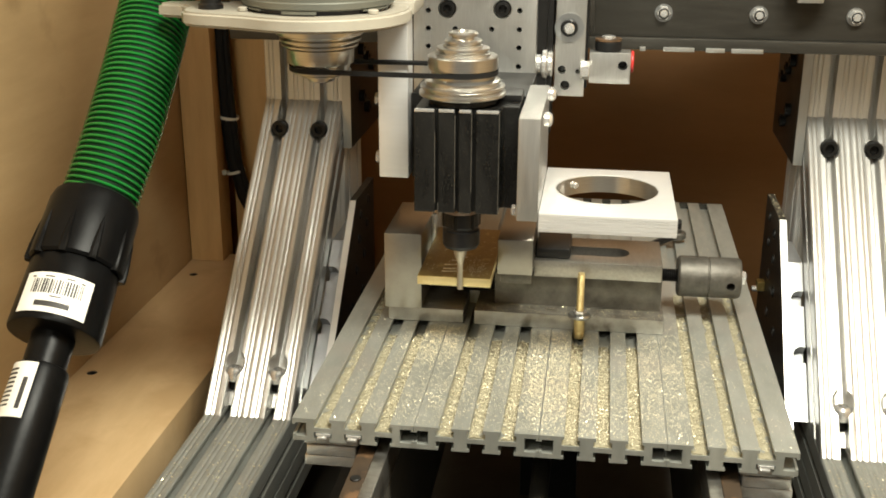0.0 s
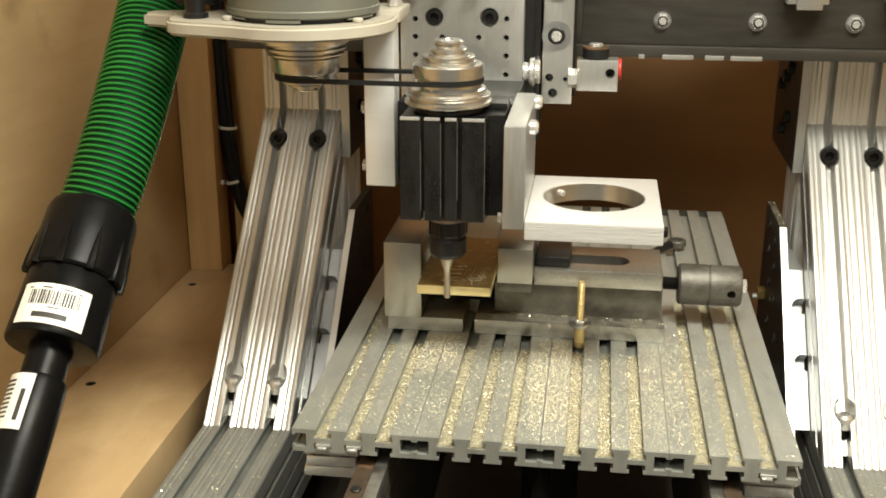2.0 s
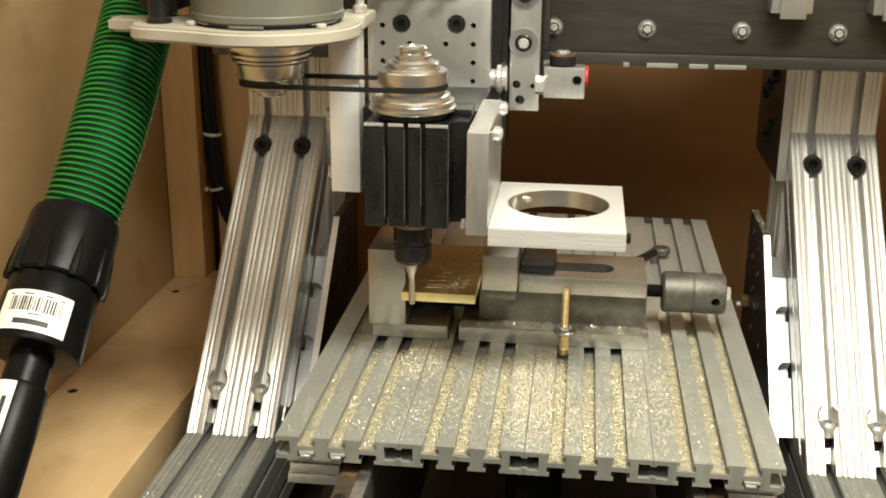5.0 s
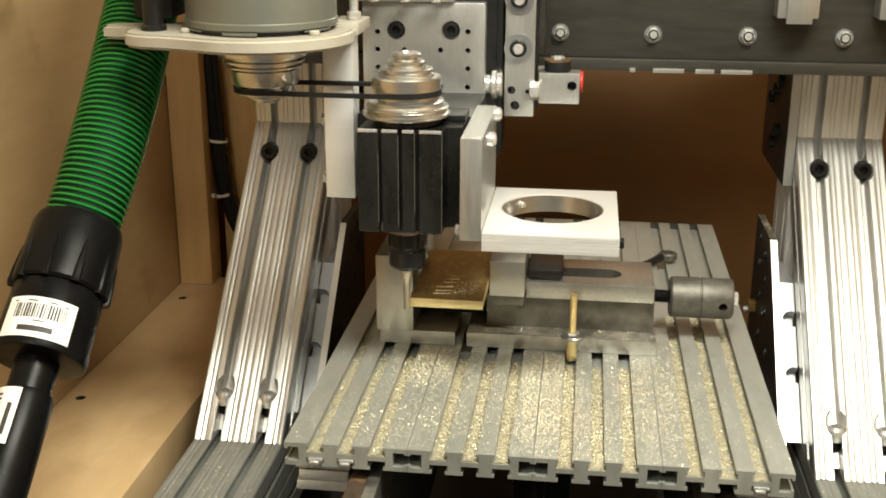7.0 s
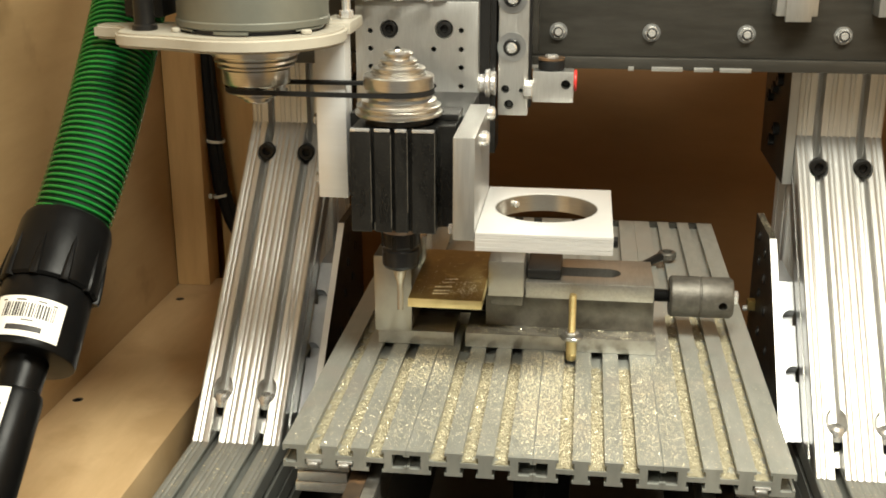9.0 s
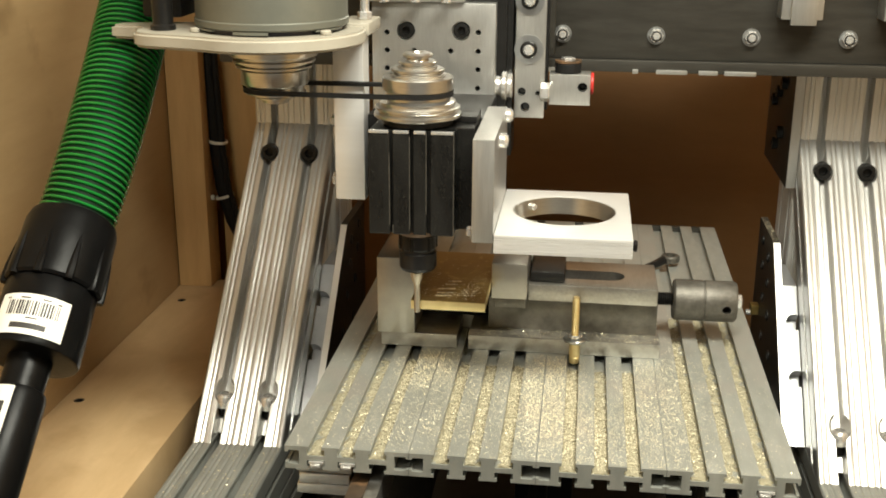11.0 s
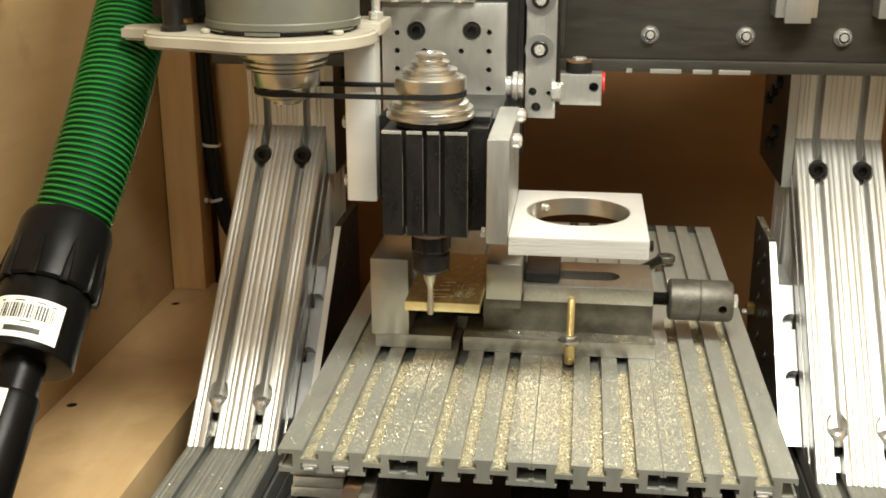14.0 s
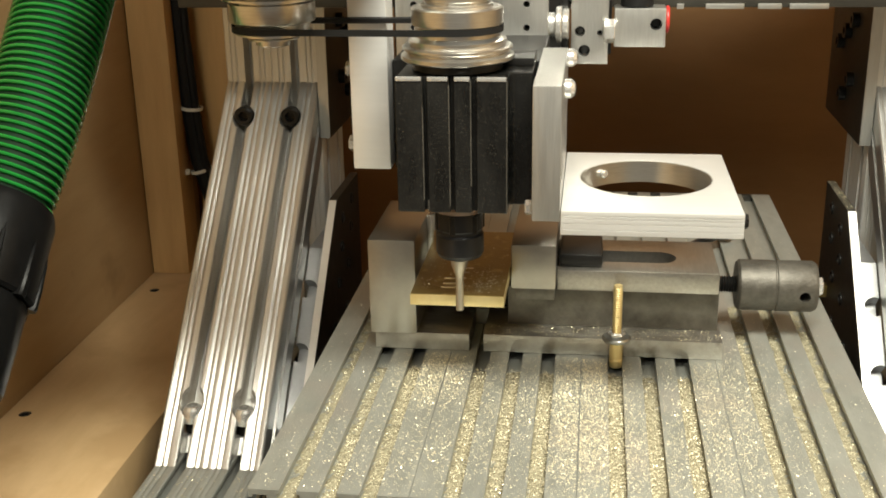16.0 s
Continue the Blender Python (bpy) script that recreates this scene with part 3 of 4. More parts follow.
box(bm, 0.045, 0.18, 0.334, 0.40, 0.185, 0.44, 0.001)
box(bm, 0.1705, 0.1855, 0.345, 0.39, 0.16, 0.44, 0.001)
part("slide_body", bm, STEEL_BLACK, car, "dark slide body behind the plate")
bm = bmesh.new()
box(bm, 0.030, 0.225, 0.4012, 0.4235, 0.255, 0.44, 0.001)
part("cross_slide", bm, STEEL_DARK, car)
bm = bmesh.new()
box(bm, 0.04, 0.14, 0.31, 0.3335, 0.3165, 0.40, 0.001)
part("upper_plate", bm, ALU_PLATE, car)
for x in (0.064, 0.094, 0.124):
    bm = bmesh.new()
    cyl(bm, (x, 0.3, 0.317), 0.0055, 0.006, "z", 16, 0.001)
    part("stud", bm, CHROME, car)

# right arm
bm = bmesh.new()
box(bm, 0.1878, 0.2178, 0.347, 0.357, 0.1995, 0.44, 0.0008)
arm = part("arm", bm, ALU_PLATE, car, "drilled aluminium arm")
carve(arm, [lambda q: cyl(q, (0.195, 0.34, 0.2261), 0.0042, 0.03, "y", 18), lambda q: cyl(q, (0.1988, 0.34, 0.2105), 0.0048, 0.03, "y", 18), lambda q: cyl(q, (0.211, 0.34, 0.225), 0.0022, 0.03, "y", 14)])
bm = bmesh.new()
box(bm, 0.1895, 0.2205, 0.3575, 0.373, 0.206, 0.44, 0.0008)
part("arm_backing", bm, STEEL_BLACK, car)
for z in (0.2686, 0.3165):
    bm = bmesh.new()
    lathe(bm, [(0, 0), (0.0145, 0), (0.0145, -0.0012), (0, -0.0012)], (0.2012, 0.3468, z), "y", 32)
    w = part("washer", bm, WASHER_BLUE, arm, "wide zinc washer")
    bm = bmesh.new()
    lathe(bm, [(0.0085, 0), (0.0085, -0.004), (0.0075, -0.006), (0.0055, -0.006), (0.0055, -0.004), (0, -0.004)], (0.2012, 0.3455, z), "y", 24)
    part("nut", bm, STEEL_BLACK, arm)
    bm = bmesh.new()
    lathe(bm, [(0, 0), (0.0055, 0), (0.0055, -0.007), (0.0042, -0.0085), (0, -0.0085)], (0.2012, 0.3455, z), "y", 20)
    part("stud", bm, CHROME, arm)
bm = bmesh.new()
hexagon(bm, (0.2140, 0.340, 0.2275), 0.0095, 0.009, "x")
part("hex_nut", bm, CHROME, arm)
bm = bmesh.new()
box(bm, 0.2225, 0.2635, 0.347, 0.372, 0.2135, 0.2445, 0.0008)
sb = part("switch_block", bm, ALU_PLATE, car, "small aluminium stop block")
carve(sb, [lambda q: cyl(q, (0.2557, 0.34, 0.2317), 0.0048, 0.028, "y", 20)])
bm = bmesh.new()
cyl(bm, (0.2557, 0.362, 0.2317), 0.0047, 0.003, "y", 16)
part("plug", bm, RUBBER, sb)
bm = bmesh.new()
cyl(bm, (0.2635, 0.361, 0.234), 0.0110, 0.0032, "x", 24, 0.001)
part("red_button", bm, INK_RED, car, "red plastic end button")
bm = bmesh.new()
cyl(bm, (0.2405, 0.3595, 0.2447), 0.0132, 0.010, "z", 28, 0.001)
part("rubber_stop", bm, RUBBER, car, "black rubber stop")
bm = bmesh.new()
tube(bm, 0.005, 0.0134, 0.002, (0.2405, 0.3595, 0.2550), seg=28)
part("stop_rim", bm, RUST, car, "worn reddish brown rim")
bm = bmesh.new()
hexagon(bm, (0.2405, 0.3595, 0.2552), 0.007, 0.0045)
part("stop_nut", bm, CHROME, car)
bm = bmesh.new()
cyl(bm, (0.1695, 0.338, 0.2335), 0.0105, 0.006, "x", 24, 0.001)
cyl(bm, (0.1758, 0.338, 0.2335), 0.0150, 0.005, "x", 28, 0.001)
cyl(bm, (0.1812, 0.338, 0.2335), 0.0125, 0.005, "x", 24, 0.001)
part("coupling", bm, CHROME, car, "bright shaft coupling")

# left channel and spindle mount
bm = bmesh.new()
box(bm, 0.0385, 0.0655, 0.185, 0.212, 0.1525, 0.3003, 0.0012)
ch = part("left_upright", bm, ALU_MILLED, car, "plain aluminium side plate")
for y, z in ((0.21, 0.222), (0.21, 0.168)):
    bm = bmesh.new()
    hexagon(bm, (0.0335, y - 0.012, z), 0.0058, 0.0046, "x")
    part("bolt", bm, CHROME, ch)
bm = bmesh.new()
box(bm, 0.028, 0.0383, 0.25, 0.32, 0.232, 0.262, 0.001)
part("switch_tab", bm, ALU_MILLED, car)
bm = bmesh.new()
box(bm, 0.066, 0.172, 0.2, 0.3158, 0.150, 0.228, 0.001)
part("spindle_bracket", bm, STEEL_BLACK, car, "dark mounting block behind the spindle")


# spindle body with grooves
def spindle_outline():
    o = [(0.0812, 0.121), (0.0990, 0.121), (0.0990, 0.1265), (0.1017, 0.1265), (0.1017, 0.121), (0.1160, 0.121), (0.1160, 0.1265), (0.1190, 0.1265), (0.1190, 0.121),
         (0.1300, 0.121), (0.1300, 0.1265), (0.1335, 0.1265), (0.1335, 0.121), (0.1533, 0.121), (0.1533, 0.140), (0.1560, 0.143), (0.1680, 0.143), (0.1680, 0.20), (0.0812, 0.20)]
    return o


SO = spindle_outline()
bm = bmesh.new()
prism(bm, SO, lambda p: Vector((p[0], p[1], 0.1415)), lambda p: Vector((p[0], p[1], 0.2305)))
bmesh.ops.recalc_face_normals(bm, faces=bm.faces[:])
bmesh.ops.bevel(bm, geom=bm.edges[:], offset=0.0006, segments=1, affect="EDGES")
part("spindle_body", bm, SPINDLE, car, "grooved black spindle head dusted with chips")
# bright strips carry the highlight along the top front edge
for x0, x1 in ((0.0818, 0.0984), (0.1023, 0.1154), (0.1196, 0.1294), (0.1341, 0.1527)):
    bm = bmesh.new()
    box(bm, x0, x1, 0.1203, 0.1226, 0.2287, 0.2314, 0.0004)
    part("worn_glint_edge", bm, CHROME, car, "bright metal strip for the highlight along the top edge")
for x, z0, z1 in ((0.0989, 0.150, 0.212), (0.1160, 0.146, 0.226), (0.1300, 0.160, 0.229), (0.1531, 0.142, 0.229), (0.1018, 0.143, 0.150)):
    bm = bmesh.new()
    box(bm, x - 0.0004, x + 0.0003, 0.1206, 0.1218, z0, z1)
    part("worn_glint_edge", bm, STEEL_KNURL, car, "thin scuffed line along a groove")
bm = bmesh.new()
cyl(bm, (AXX, AXY, 0.2308), 0.030, 0.006, "z", 40, 0.001)
box(bm, 0.13, 0.168, 0.165, 0.2, 0.2306, 0.236, 0.001)
part("bearing_cap", bm, STEEL_BLACK, car)
bm = bmesh.new()
lathe(bm, [(0, 0.2375), (0.0362, 0.2375), (0.0372, 0.2385), (0.0372, 0.2408), (0.0340, 0.2424), (0.0340, 0.2432), (0.0362, 0.2448), (0.0362, 0.2462), (0.0352, 0.2468), (0.0318, 0.2470), (0.0322, 0.2490), (0.0322, 0.2508),
           (0.0282, 0.2530), (0.0282, 0.2592), (0.0300, 0.2606), (0.0300, 0.2706), (0.0290, 0.2716), (0.0236, 0.2718), (0.0236, 0.2734), (0.0212, 0.2744), (0.0212, 0.2750), (0.0226, 0.2760), (0.0226, 0.2776), (0.0218, 0.2782),
           (0.0168, 0.2784), (0.0168, 0.2798), (0.0146, 0.2808), (0.0146, 0.2814), (0.0162, 0.2824), (0.0162, 0.2838), (0.0154, 0.2844), (0.0100, 0.2846), (0.0092, 0.2862), (0.0126, 0.2878), (0.0128, 0.2896), (0.0112, 0.2910), (0.005, 0.2914), (0.004, 0.2895), (0, 0.2895)],
      (AXX, AXY, 0), "z", 72)
part("spindle_pulley", bm, PULLEY, car, "stepped turned aluminium pulley")

# nose, collet nut, end mill
bm = bmesh.new()
lathe(bm, [(0, 0.1414), (0.0186, 0.1414), (0.0186, 0.1368), (0.0168, 0.1335), (0, 0.1335)], (AXX, AXY, 0), "z", 40)
part("spindle_nose", bm, SEAL, car, "brown bearing seal ring")
bm = bmesh.new()
lathe(bm, [(0, 0.1345), (0.0148, 0.1345), (0.0160, 0.133), (0.0160, 0.121), (0.0152, 0.1195), (0.0152, 0.1180), (0.0166, 0.1165), (0.0166, 0.1035), (0.0150, 0.1005), (0.0075, 0.0985), (0, 0.0985)], (AXX, AXY, 0), "z", 48)
cn = part("collet_nut", bm, COLLET, car, "black collet nut with spanner notches")
for i in range(6):
    a = 2 * math.pi * i / 6 + 0.3
    c, s = math.cos(a), math.sin(a)
    bm = bmesh.new()
    lathe(bm, [(0, 0.120), (0.0022, 0.120), (0.0022, 0.132), (0, 0.132)], (AXX + c * 0.0152, AXY + s * 0.0152, 0), "z", 10)
    part("notch", bm, STEEL_BLACK, cn)
bm = bmesh.new()
lathe(bm, [(0, 0.0990), (0.0062, 0.0990), (0.0055, 0.0945), (0.0034, 0.0885), (0.0028, 0.0850), (0.0028, 0.0612), (0, 0.0612)], (AXX, AXY - 0.006, 0), "z", 24)
part("end_mill", bm, CARBIDE, car, "slim brass-dusted end mill")

# right bracket with ring plate
bm = bmesh.new()
box(bm, 0.1700, 0.1882, 0.105, 0.248, 0.1420, 0.2295, 0.0012)
br = part("right_bracket", bm, ALU_BRACKET, car, "thick aluminium bracket plate")
for y, z in ((0.165, 0.216), (0.225, 0.226)):
    bm = bmesh.new()
    lathe(bm, [(0, 0), (0.0065, 0), (0.0065, 0.004), (0.0045, 0.0065), (0, 0.0075)], (0.1884, y, z), "x", 20)
    part("bolt", bm, CHROME, br)
bm = bmesh.new()
hexagon(bm, (0.1650, 0.118, 0.1475), 0.005, 0.0046, "x")
part("bolt", bm, CHROME, br)
bm = bmesh.new()
RX, RY, RR = 0.2447, 0.186, 0.0455
box(bm, 0.1886, 0.3028, 0.1045, 0.2530, 0.1335, 0.1497, 0.0008)
rp = part("ring_plate", bm, ALU_MILLED, car, "bright aluminium clamp plate with a large round bore")
carve(rp, [lambda q: cyl(q, (RX, RY, 0.12), RR, 0.05, "z", 96)] + [lambda q, z=z: box(q, 0.18, 0.31, 0.1035, 0.1056, z - 0.00055, z + 0.00055) for z in (0.1375, 0.1415, 0.1445, 0.1465)]
      + [lambda q: cyl(q, (0.212, 0.2285, 0.143), 0.0028, 0.03, "y", 16)])
bm = bmesh.new()
tube(bm, RR - 0.0010, RR - 0.00005, 0.0156, (RX, RY, 0.1338), seg=96)
part("bore", bm, PULLEY, rp, "turned bright bore wall")
bm = bmesh.new()
lathe(bm, [(0, 0), (0.0030, 0), (0.0030, 0.0022), (0.0022, 0.0028), (0, 0.0028)], (RX - 0.0290, RY + 0.0333, 0.1425), turn=Vector((0.657, -0.754, 0)).to_track_quat("Z", "Y").to_matrix().to_4x4(), seg=14)
part("set_screw", bm, CHROME, rp, "bright set screw end in the bore")
bm = bmesh.new()
hexagon(bm, (0.303, 0.120, 0.1405), 0.005, 0.004, "x")
part("bolt", bm, STEEL_BLACK, rp)

# motor side
MX, MY = -0.0055, AXY


def mount_outline():
    """The nylon mount: a disc with an ear on the left and an arm on the right."""
    o = []
    R = 0.0785
    for i in range(64):
        a = radians(-118 + 268 * i / 63)
        o.append((MX + R * math.cos(a), MY + R * math.sin(a)))
    o += [(MX - 0.082, MY + 0.03), (MX - 0.105, MY + 0.026), (MX - 0.118, MY + 0.022), (MX - 0.139, MY + 0.016), (MX - 0.1428, MY + 0.001), (MX - 0.120, MY - 0.004), (MX - 0.1105, MY - 0.014), (MX - 0.1085, MY - 0.036), (MX - 0.103, MY - 0.047), (MX - 0.092, MY - 0.054), (MX - 0.075, MY - 0.058), (MX - 0.055, MY - 0.063)]
    return o


bm = bmesh.new()
MO = mount_outline()
prism(bm, MO, lambda p: Vector((p[0], p[1], 0.2968)), lambda p: Vector((p[0], p[1], 0.3088)))
bmesh.ops.recalc_face_normals(bm, faces=bm.faces[:])
bmesh.ops.bevel(bm, geom=[e for e in bm.edges if abs(e.verts[0].co.z - e.verts[1].co.z) < 1e-6], offset=0.0022, segments=3, affect="EDGES")
mount = part("motor_mount", bm, NYLON, car, "thick milky nylon motor mount")
bm = bmesh.new()
box(bm, 0.045, 0.0725, 0.178, 0.235, 0.3005, 0.3112, 0.002)
part("mount_arm", bm, NYLON, mount)
bm = bmesh.new()
lathe(bm, [(0, 0.3090), (0.059, 0.3090), (0.059, 0.3126), (0, 0.3126)], (MX, MY, 0), "z", 64)
part("motor_face", bm, BLUE_RIM, car, "dark blue motor face")
# can is made tall above the view to shade the left wall
bm = bmesh.new()
lathe(bm, [(0, 0.3128), (0.0630, 0.3128), (0.0645, 0.3140), (0.0645, 0.3185), (0.0635, 0.3195), (0.0635, 0.53), (0, 0.53)], (MX, MY, 0), "z", 72)
can = part("motor_can", bm, MOTOR, car, "grey green motor can")
for a0, a1, h in ((200, 236, 0.3112), (256, 282, 0.3102), (318, 346, 0.3114)):
    bm = bmesh.new()
    arc = [radians(a0 + (a1 - a0) * k / 10) for k in range(11)]
    ring = [(MX + 0.0640 * math.cos(a), MY + 0.0640 * math.sin(a)) for a in arc] + [(MX + 0.0605 * math.cos(a), MY + 0.0605 * math.sin(a)) for a in reversed(arc)]
    prism(bm, ring, lambda p: Vector((*p, h)), lambda p: Vector((*p, 0.3127)))
    part("rim_lug", bm, MOTOR, can)
for a in (215, 325, 35, 145):
    bm = bmesh.new()
    cyl(bm, (MX + 0.0665 * math.cos(radians(a)), MY + 0.0665 * math.sin(radians(a)), 0.3085), 0.0045, 0.0042, "z", 16, 0.001)
    part("standoff", bm, NYLON, mount)
bm = bmesh.new()
lathe(bm, [(0, 0.3090), (0.0105, 0.3090), (0.0105, 0.3125), (0.0085, 0.314), (0.0085, 0.39), (0, 0.39)], (MX - 0.0860, MY - 0.0265, 0), "z", 20)
box(bm, MX - 0.117, MX - 0.082, MY + 0.008, MY + 0.045, 0.3145, 0.39, 0.003)
part("mount_bolt", bm, STEEL_BLACK, mount, "black bolt through the mount ear")
bm = bmesh.new()
hexagon(bm, (0.0635, 0.206, 0.3114), 0.0065, 0.007)
cyl(bm, (0.0635, 0.206, 0.3184), 0.004, 0.03, "z", 16)
part("mount_nut", bm, CHROME, mount, "zinc nut on the mount arm")
bm = bmesh.new()
lathe(bm, [(0, 0.2966), (0.0330, 0.2966), (0.0340, 0.2958), (0.0376, 0.2950), (0.0376, 0.2872), (0.0366, 0.2862), (0.0305, 0.2852), (0.0305, 0.2838), (0.0350, 0.2830), (0.0350, 0.2812), (0.0285, 0.2802), (0.0285, 0.2790), (0.0330, 0.2782), (0.0330, 0.2768), (0.0245, 0.2762),
           (0.0245, 0.2750), (0.0288, 0.2744), (0.0288, 0.2632), (0.0284, 0.2622), (0.0252, 0.2608), (0.0246, 0.2566), (0.0262, 0.2552), (0.0262, 0.2546), (0.0226, 0.2544), (0.0226, 0.2530), (0.0150, 0.2526), (0.0172, 0.2510), (0.0172, 0.2500), (0.0120, 0.2492), (0.0118, 0.2462), (0.0095, 0.2452), (0, 0.2452)],
      (MX, MY, 0), "z", 72)
part("motor_pulley", bm, PULLEY, car, "stepped turned aluminium motor pulley")
# belt: an oval loop round both pulleys
bm = bmesh.new()
R1, R2 = 0.0262, 0.0292
path = []
for i in range(25):
    a = radians(90 + 180 * i / 24)
    path.append((MX + R1 * math.cos(a), MY + R1 * math.sin(a)))
for i in range(25):
    a = radians(-90 + 180 * i / 24)
    path.append((AXX + R2 * math.cos(a), AXY + R2 * math.sin(a)))
rings = []
for k, (x, y) in enumerate(path):
    px, py = path[k - 1]
    qx, qy = path[(k + 1) % len(path)]
    t = Vector((qx - px, qy - py, 0)).normalized()
    nrm = Vector((t.y, -t.x, 0))
    rings.append([bm.verts.new(Vector((x, y, 0.258)) + nrm * u + Vector((0, 0, w))) for u, w in ((0.0012, 0.0022), (0.0012, -0.0022), (-0.0018, -0.0014), (-0.0018, 0.0014))])
for k in range(len(rings)):
    a, b = rings[k], rings[(k + 1) % len(rings)]
    for i in range(4):
        j = (i + 1) % 4
        bm.faces.new((a[i], a[j], b[j], b[i]))
part("drive_belt", bm, RUBBER, car, "thin black drive belt round both pulleys")


# ---- vise, workpiece, hold-down ----
vise = thing("toolmaker_vise", (0.17, 0.26, 0.0), "ground steel machine vise clamping a brass plate", "vise")
VY0, VY1 = 0.209, 0.312
bm = bmesh.new()
box(bm, 0.040, 0.1135, VY0 + 0.004, VY1, 0.0003, 0.0140, 0.0006)
box(bm, 0.1245, 0.3050, VY0 + 0.004, VY1, 0.0003, 0.0145, 0.0006)
box(bm, 0.1130, 0.1250, VY0 + 0.058, VY1, 0.0003, 0.0140)
part("base_flange", bm, STEEL_VISE, vise, "scratched clamping flange with a gap")
bm = bmesh.new()
box(bm, 0.1420, 0.3025, VY0 + 0.026, VY1 - 0.008, 0.0148, 0.0470, 0.0006)
part("body", bm, VISE_SHADE, vise, "oily lower body darkened for the shade under the slide")
# black colour stands for the shade in the gap between the jaws
bm = bmesh.new()
box(bm, 0.0735, 0.1418, VY0 + 0.060, VY1 - 0.008, 0.0148, 0.0420, 0.0006)
part("bed", bm, STEEL_BLACK, vise, "bed coloured black for the shade between the jaws")
bm = bmesh.new()
box(bm, 0.1490, 0.1785, VY0 + 0.004, VY0 + 0.0255, 0.0445, 0.0543, 0.001)
part("jaw_guide", bm, VISE_SHADE, vise, "dark guide under the moving jaw")
bm = bmesh.new()
box(bm, 0.0372, 0.0735, VY0, VY1, 0.0145, 0.0905, 0.0016)
part("fixed_jaw", bm, STEEL_JAW, vise, "ground steel fixed jaw")
bm = bmesh.new()
box(bm, 0.0738, 0.0795, VY0 + 0.06, VY1, 0.052, 0.092, 0.0005)
part("jaw_plate", bm, CHROME, vise)
bm = bmesh.new()
box(bm, 0.1460, 0.1795, VY0, VY1, 0.0545, 0.0895, 0.0016)
part("moving_jaw", bm, STEEL_JAW, vise, "ground steel moving jaw")
bm = bmesh.new()
box(bm, 0.1797, 0.3015, VY0 + 0.018, VY1 - 0.010, 0.0475, 0.0640, 0.0016)
sl = part("slide", bm, STEEL_GROUND, vise, "flat slide with a long rounded slot")
STADIUM = [(0.17, 0.2480)] + [(0.2580 + 0.013 * math.cos(radians(a)), 0.261 + 0.013 * math.sin(radians(a))) for a in range(-90, 91, 15)] + [(0.17, 0.2740)]
carve(sl, [lambda q: prism(q, STADIUM, lambda p: Vector((p[0], p[1], 0.052)), lambda p: Vector((p[0], p[1], 0.07)))])
# black strip added to give the slot the shade of its depth
bm = bmesh.new()
prism(bm, STADIUM, lambda p: Vector((0.18 + (p[0] - 0.17) * 0.885, 0.261 + (p[1] - 0.261) * 0.93, 0.0522)), lambda p: Vector((0.18 + (p[0] - 0.17) * 0.885, 0.261 + (p[1] - 0.261) * 0.93, 0.0535)))
part("slot_shade", bm, STEEL_BLACK, vise, "black strip for the shade in the slot")
bm = bmesh.new()
box(bm, 0.1810, 0.2140, VY0 + 0.024, VY1 - 0.012, 0.0642, 0.0745, 0.003)
part("slide_clamp", bm, STEEL_BLACK, vise, "black clamp block in the slot")
SC = (0.0, 0.268, 0.041)
bm = bmesh.new()
prof = [(0, 0.295)]
z = 0.300
while z < 0.3195:
    prof += [(0.0068, z), (0.0056, z + 0.001)]
    z += 0.002
prof += [(0.0068, 0.320), (0, 0.320)]
lathe(bm, prof, (0, SC[1], SC[2]), "x", 24)
part("screw", bm, STEEL_BLACK, vise, "threaded vise screw")
bm = bmesh.new()
lathe(bm, [(0, 0.3185), (0.0182, 0.3185), (0.0200, 0.3205), (0.0200, 0.3465), (0.0192, 0.3472), (0.0192, 0.3480), (0.0200, 0.3487), (0.0200, 0.3760), (0.0182, 0.3788), (0.006, 0.3792), (0, 0.3792)], (0, SC[1], SC[2]), "x", 56)
kn = part("knob", bm, STEEL_KNURL, vise, "oily grey round vise knob with a tommy-bar hole")
carve(kn, [lambda q: cyl(q, (0.3685, SC[1] - 0.024, SC[2] - 0.002), 0.0042, 0.05, "y", 20)])
bm = bmesh.new()
hexagon(bm, (0.3793, SC[1], SC[2]), 0.0075, 0.005, "x")
part("screw_end", bm, CHROME, vise)

work = thing("brass_plate", (0.112, 0.2, 0.062), "brass plate clamped in the vise with milled marks and chips", "workpiece")
bm = bmesh.new()
box(bm, 0.0785, 0.1453, 0.1525, 0.295, 0.0622, 0.0702, 0.0004)
part("plate", bm, BRASS, work)
bm = bmesh.new()
box(bm, 0.0789, 0.1449, 0.1531, 0.294, 0.0703, 0.0706)
part("top_face", bm, BRASS_TOP, work, "dull tarnished top face with engraved marks")
rnd = random.Random(5)
bm = bmesh.new()
for x, y, dx in ((0.0985, 0.166, 0.016), (0.0985, 0.1735, 0.017), (0.1, 0.184, 0.015), (0.104, 0.196, 0.012), (0.106, 0.205, 0.01)):
    for k in range(3):
        a = x + rnd.uniform(-0.001, 0.001) + k * 0.004
        box(bm, a, a + dx * 0.4, y + k * 0.0006, y + 0.0022 + k * 0.0006, 0.0706, 0.07085)
part("engraved_mark", bm, BRASS_CHIP, work, "bright freshly cut strokes")

hold = thing("hold_down_stud", (0.2258, 0.203, 0.0), "brass-coloured stud with washer clamping the vise flange", "bolt")
bm = bmesh.new()
prof = [(0, 0.0)]
z = 0.0
while z < 0.064:
    prof += [(0.0036, z), (0.0031, z + 0.0009)]
    z += 0.0018
prof += [(0.003, 0.0655), (0, 0.0655)]
lathe(bm, prof, (0.2258, 0.205, -0.004), "z", 20)
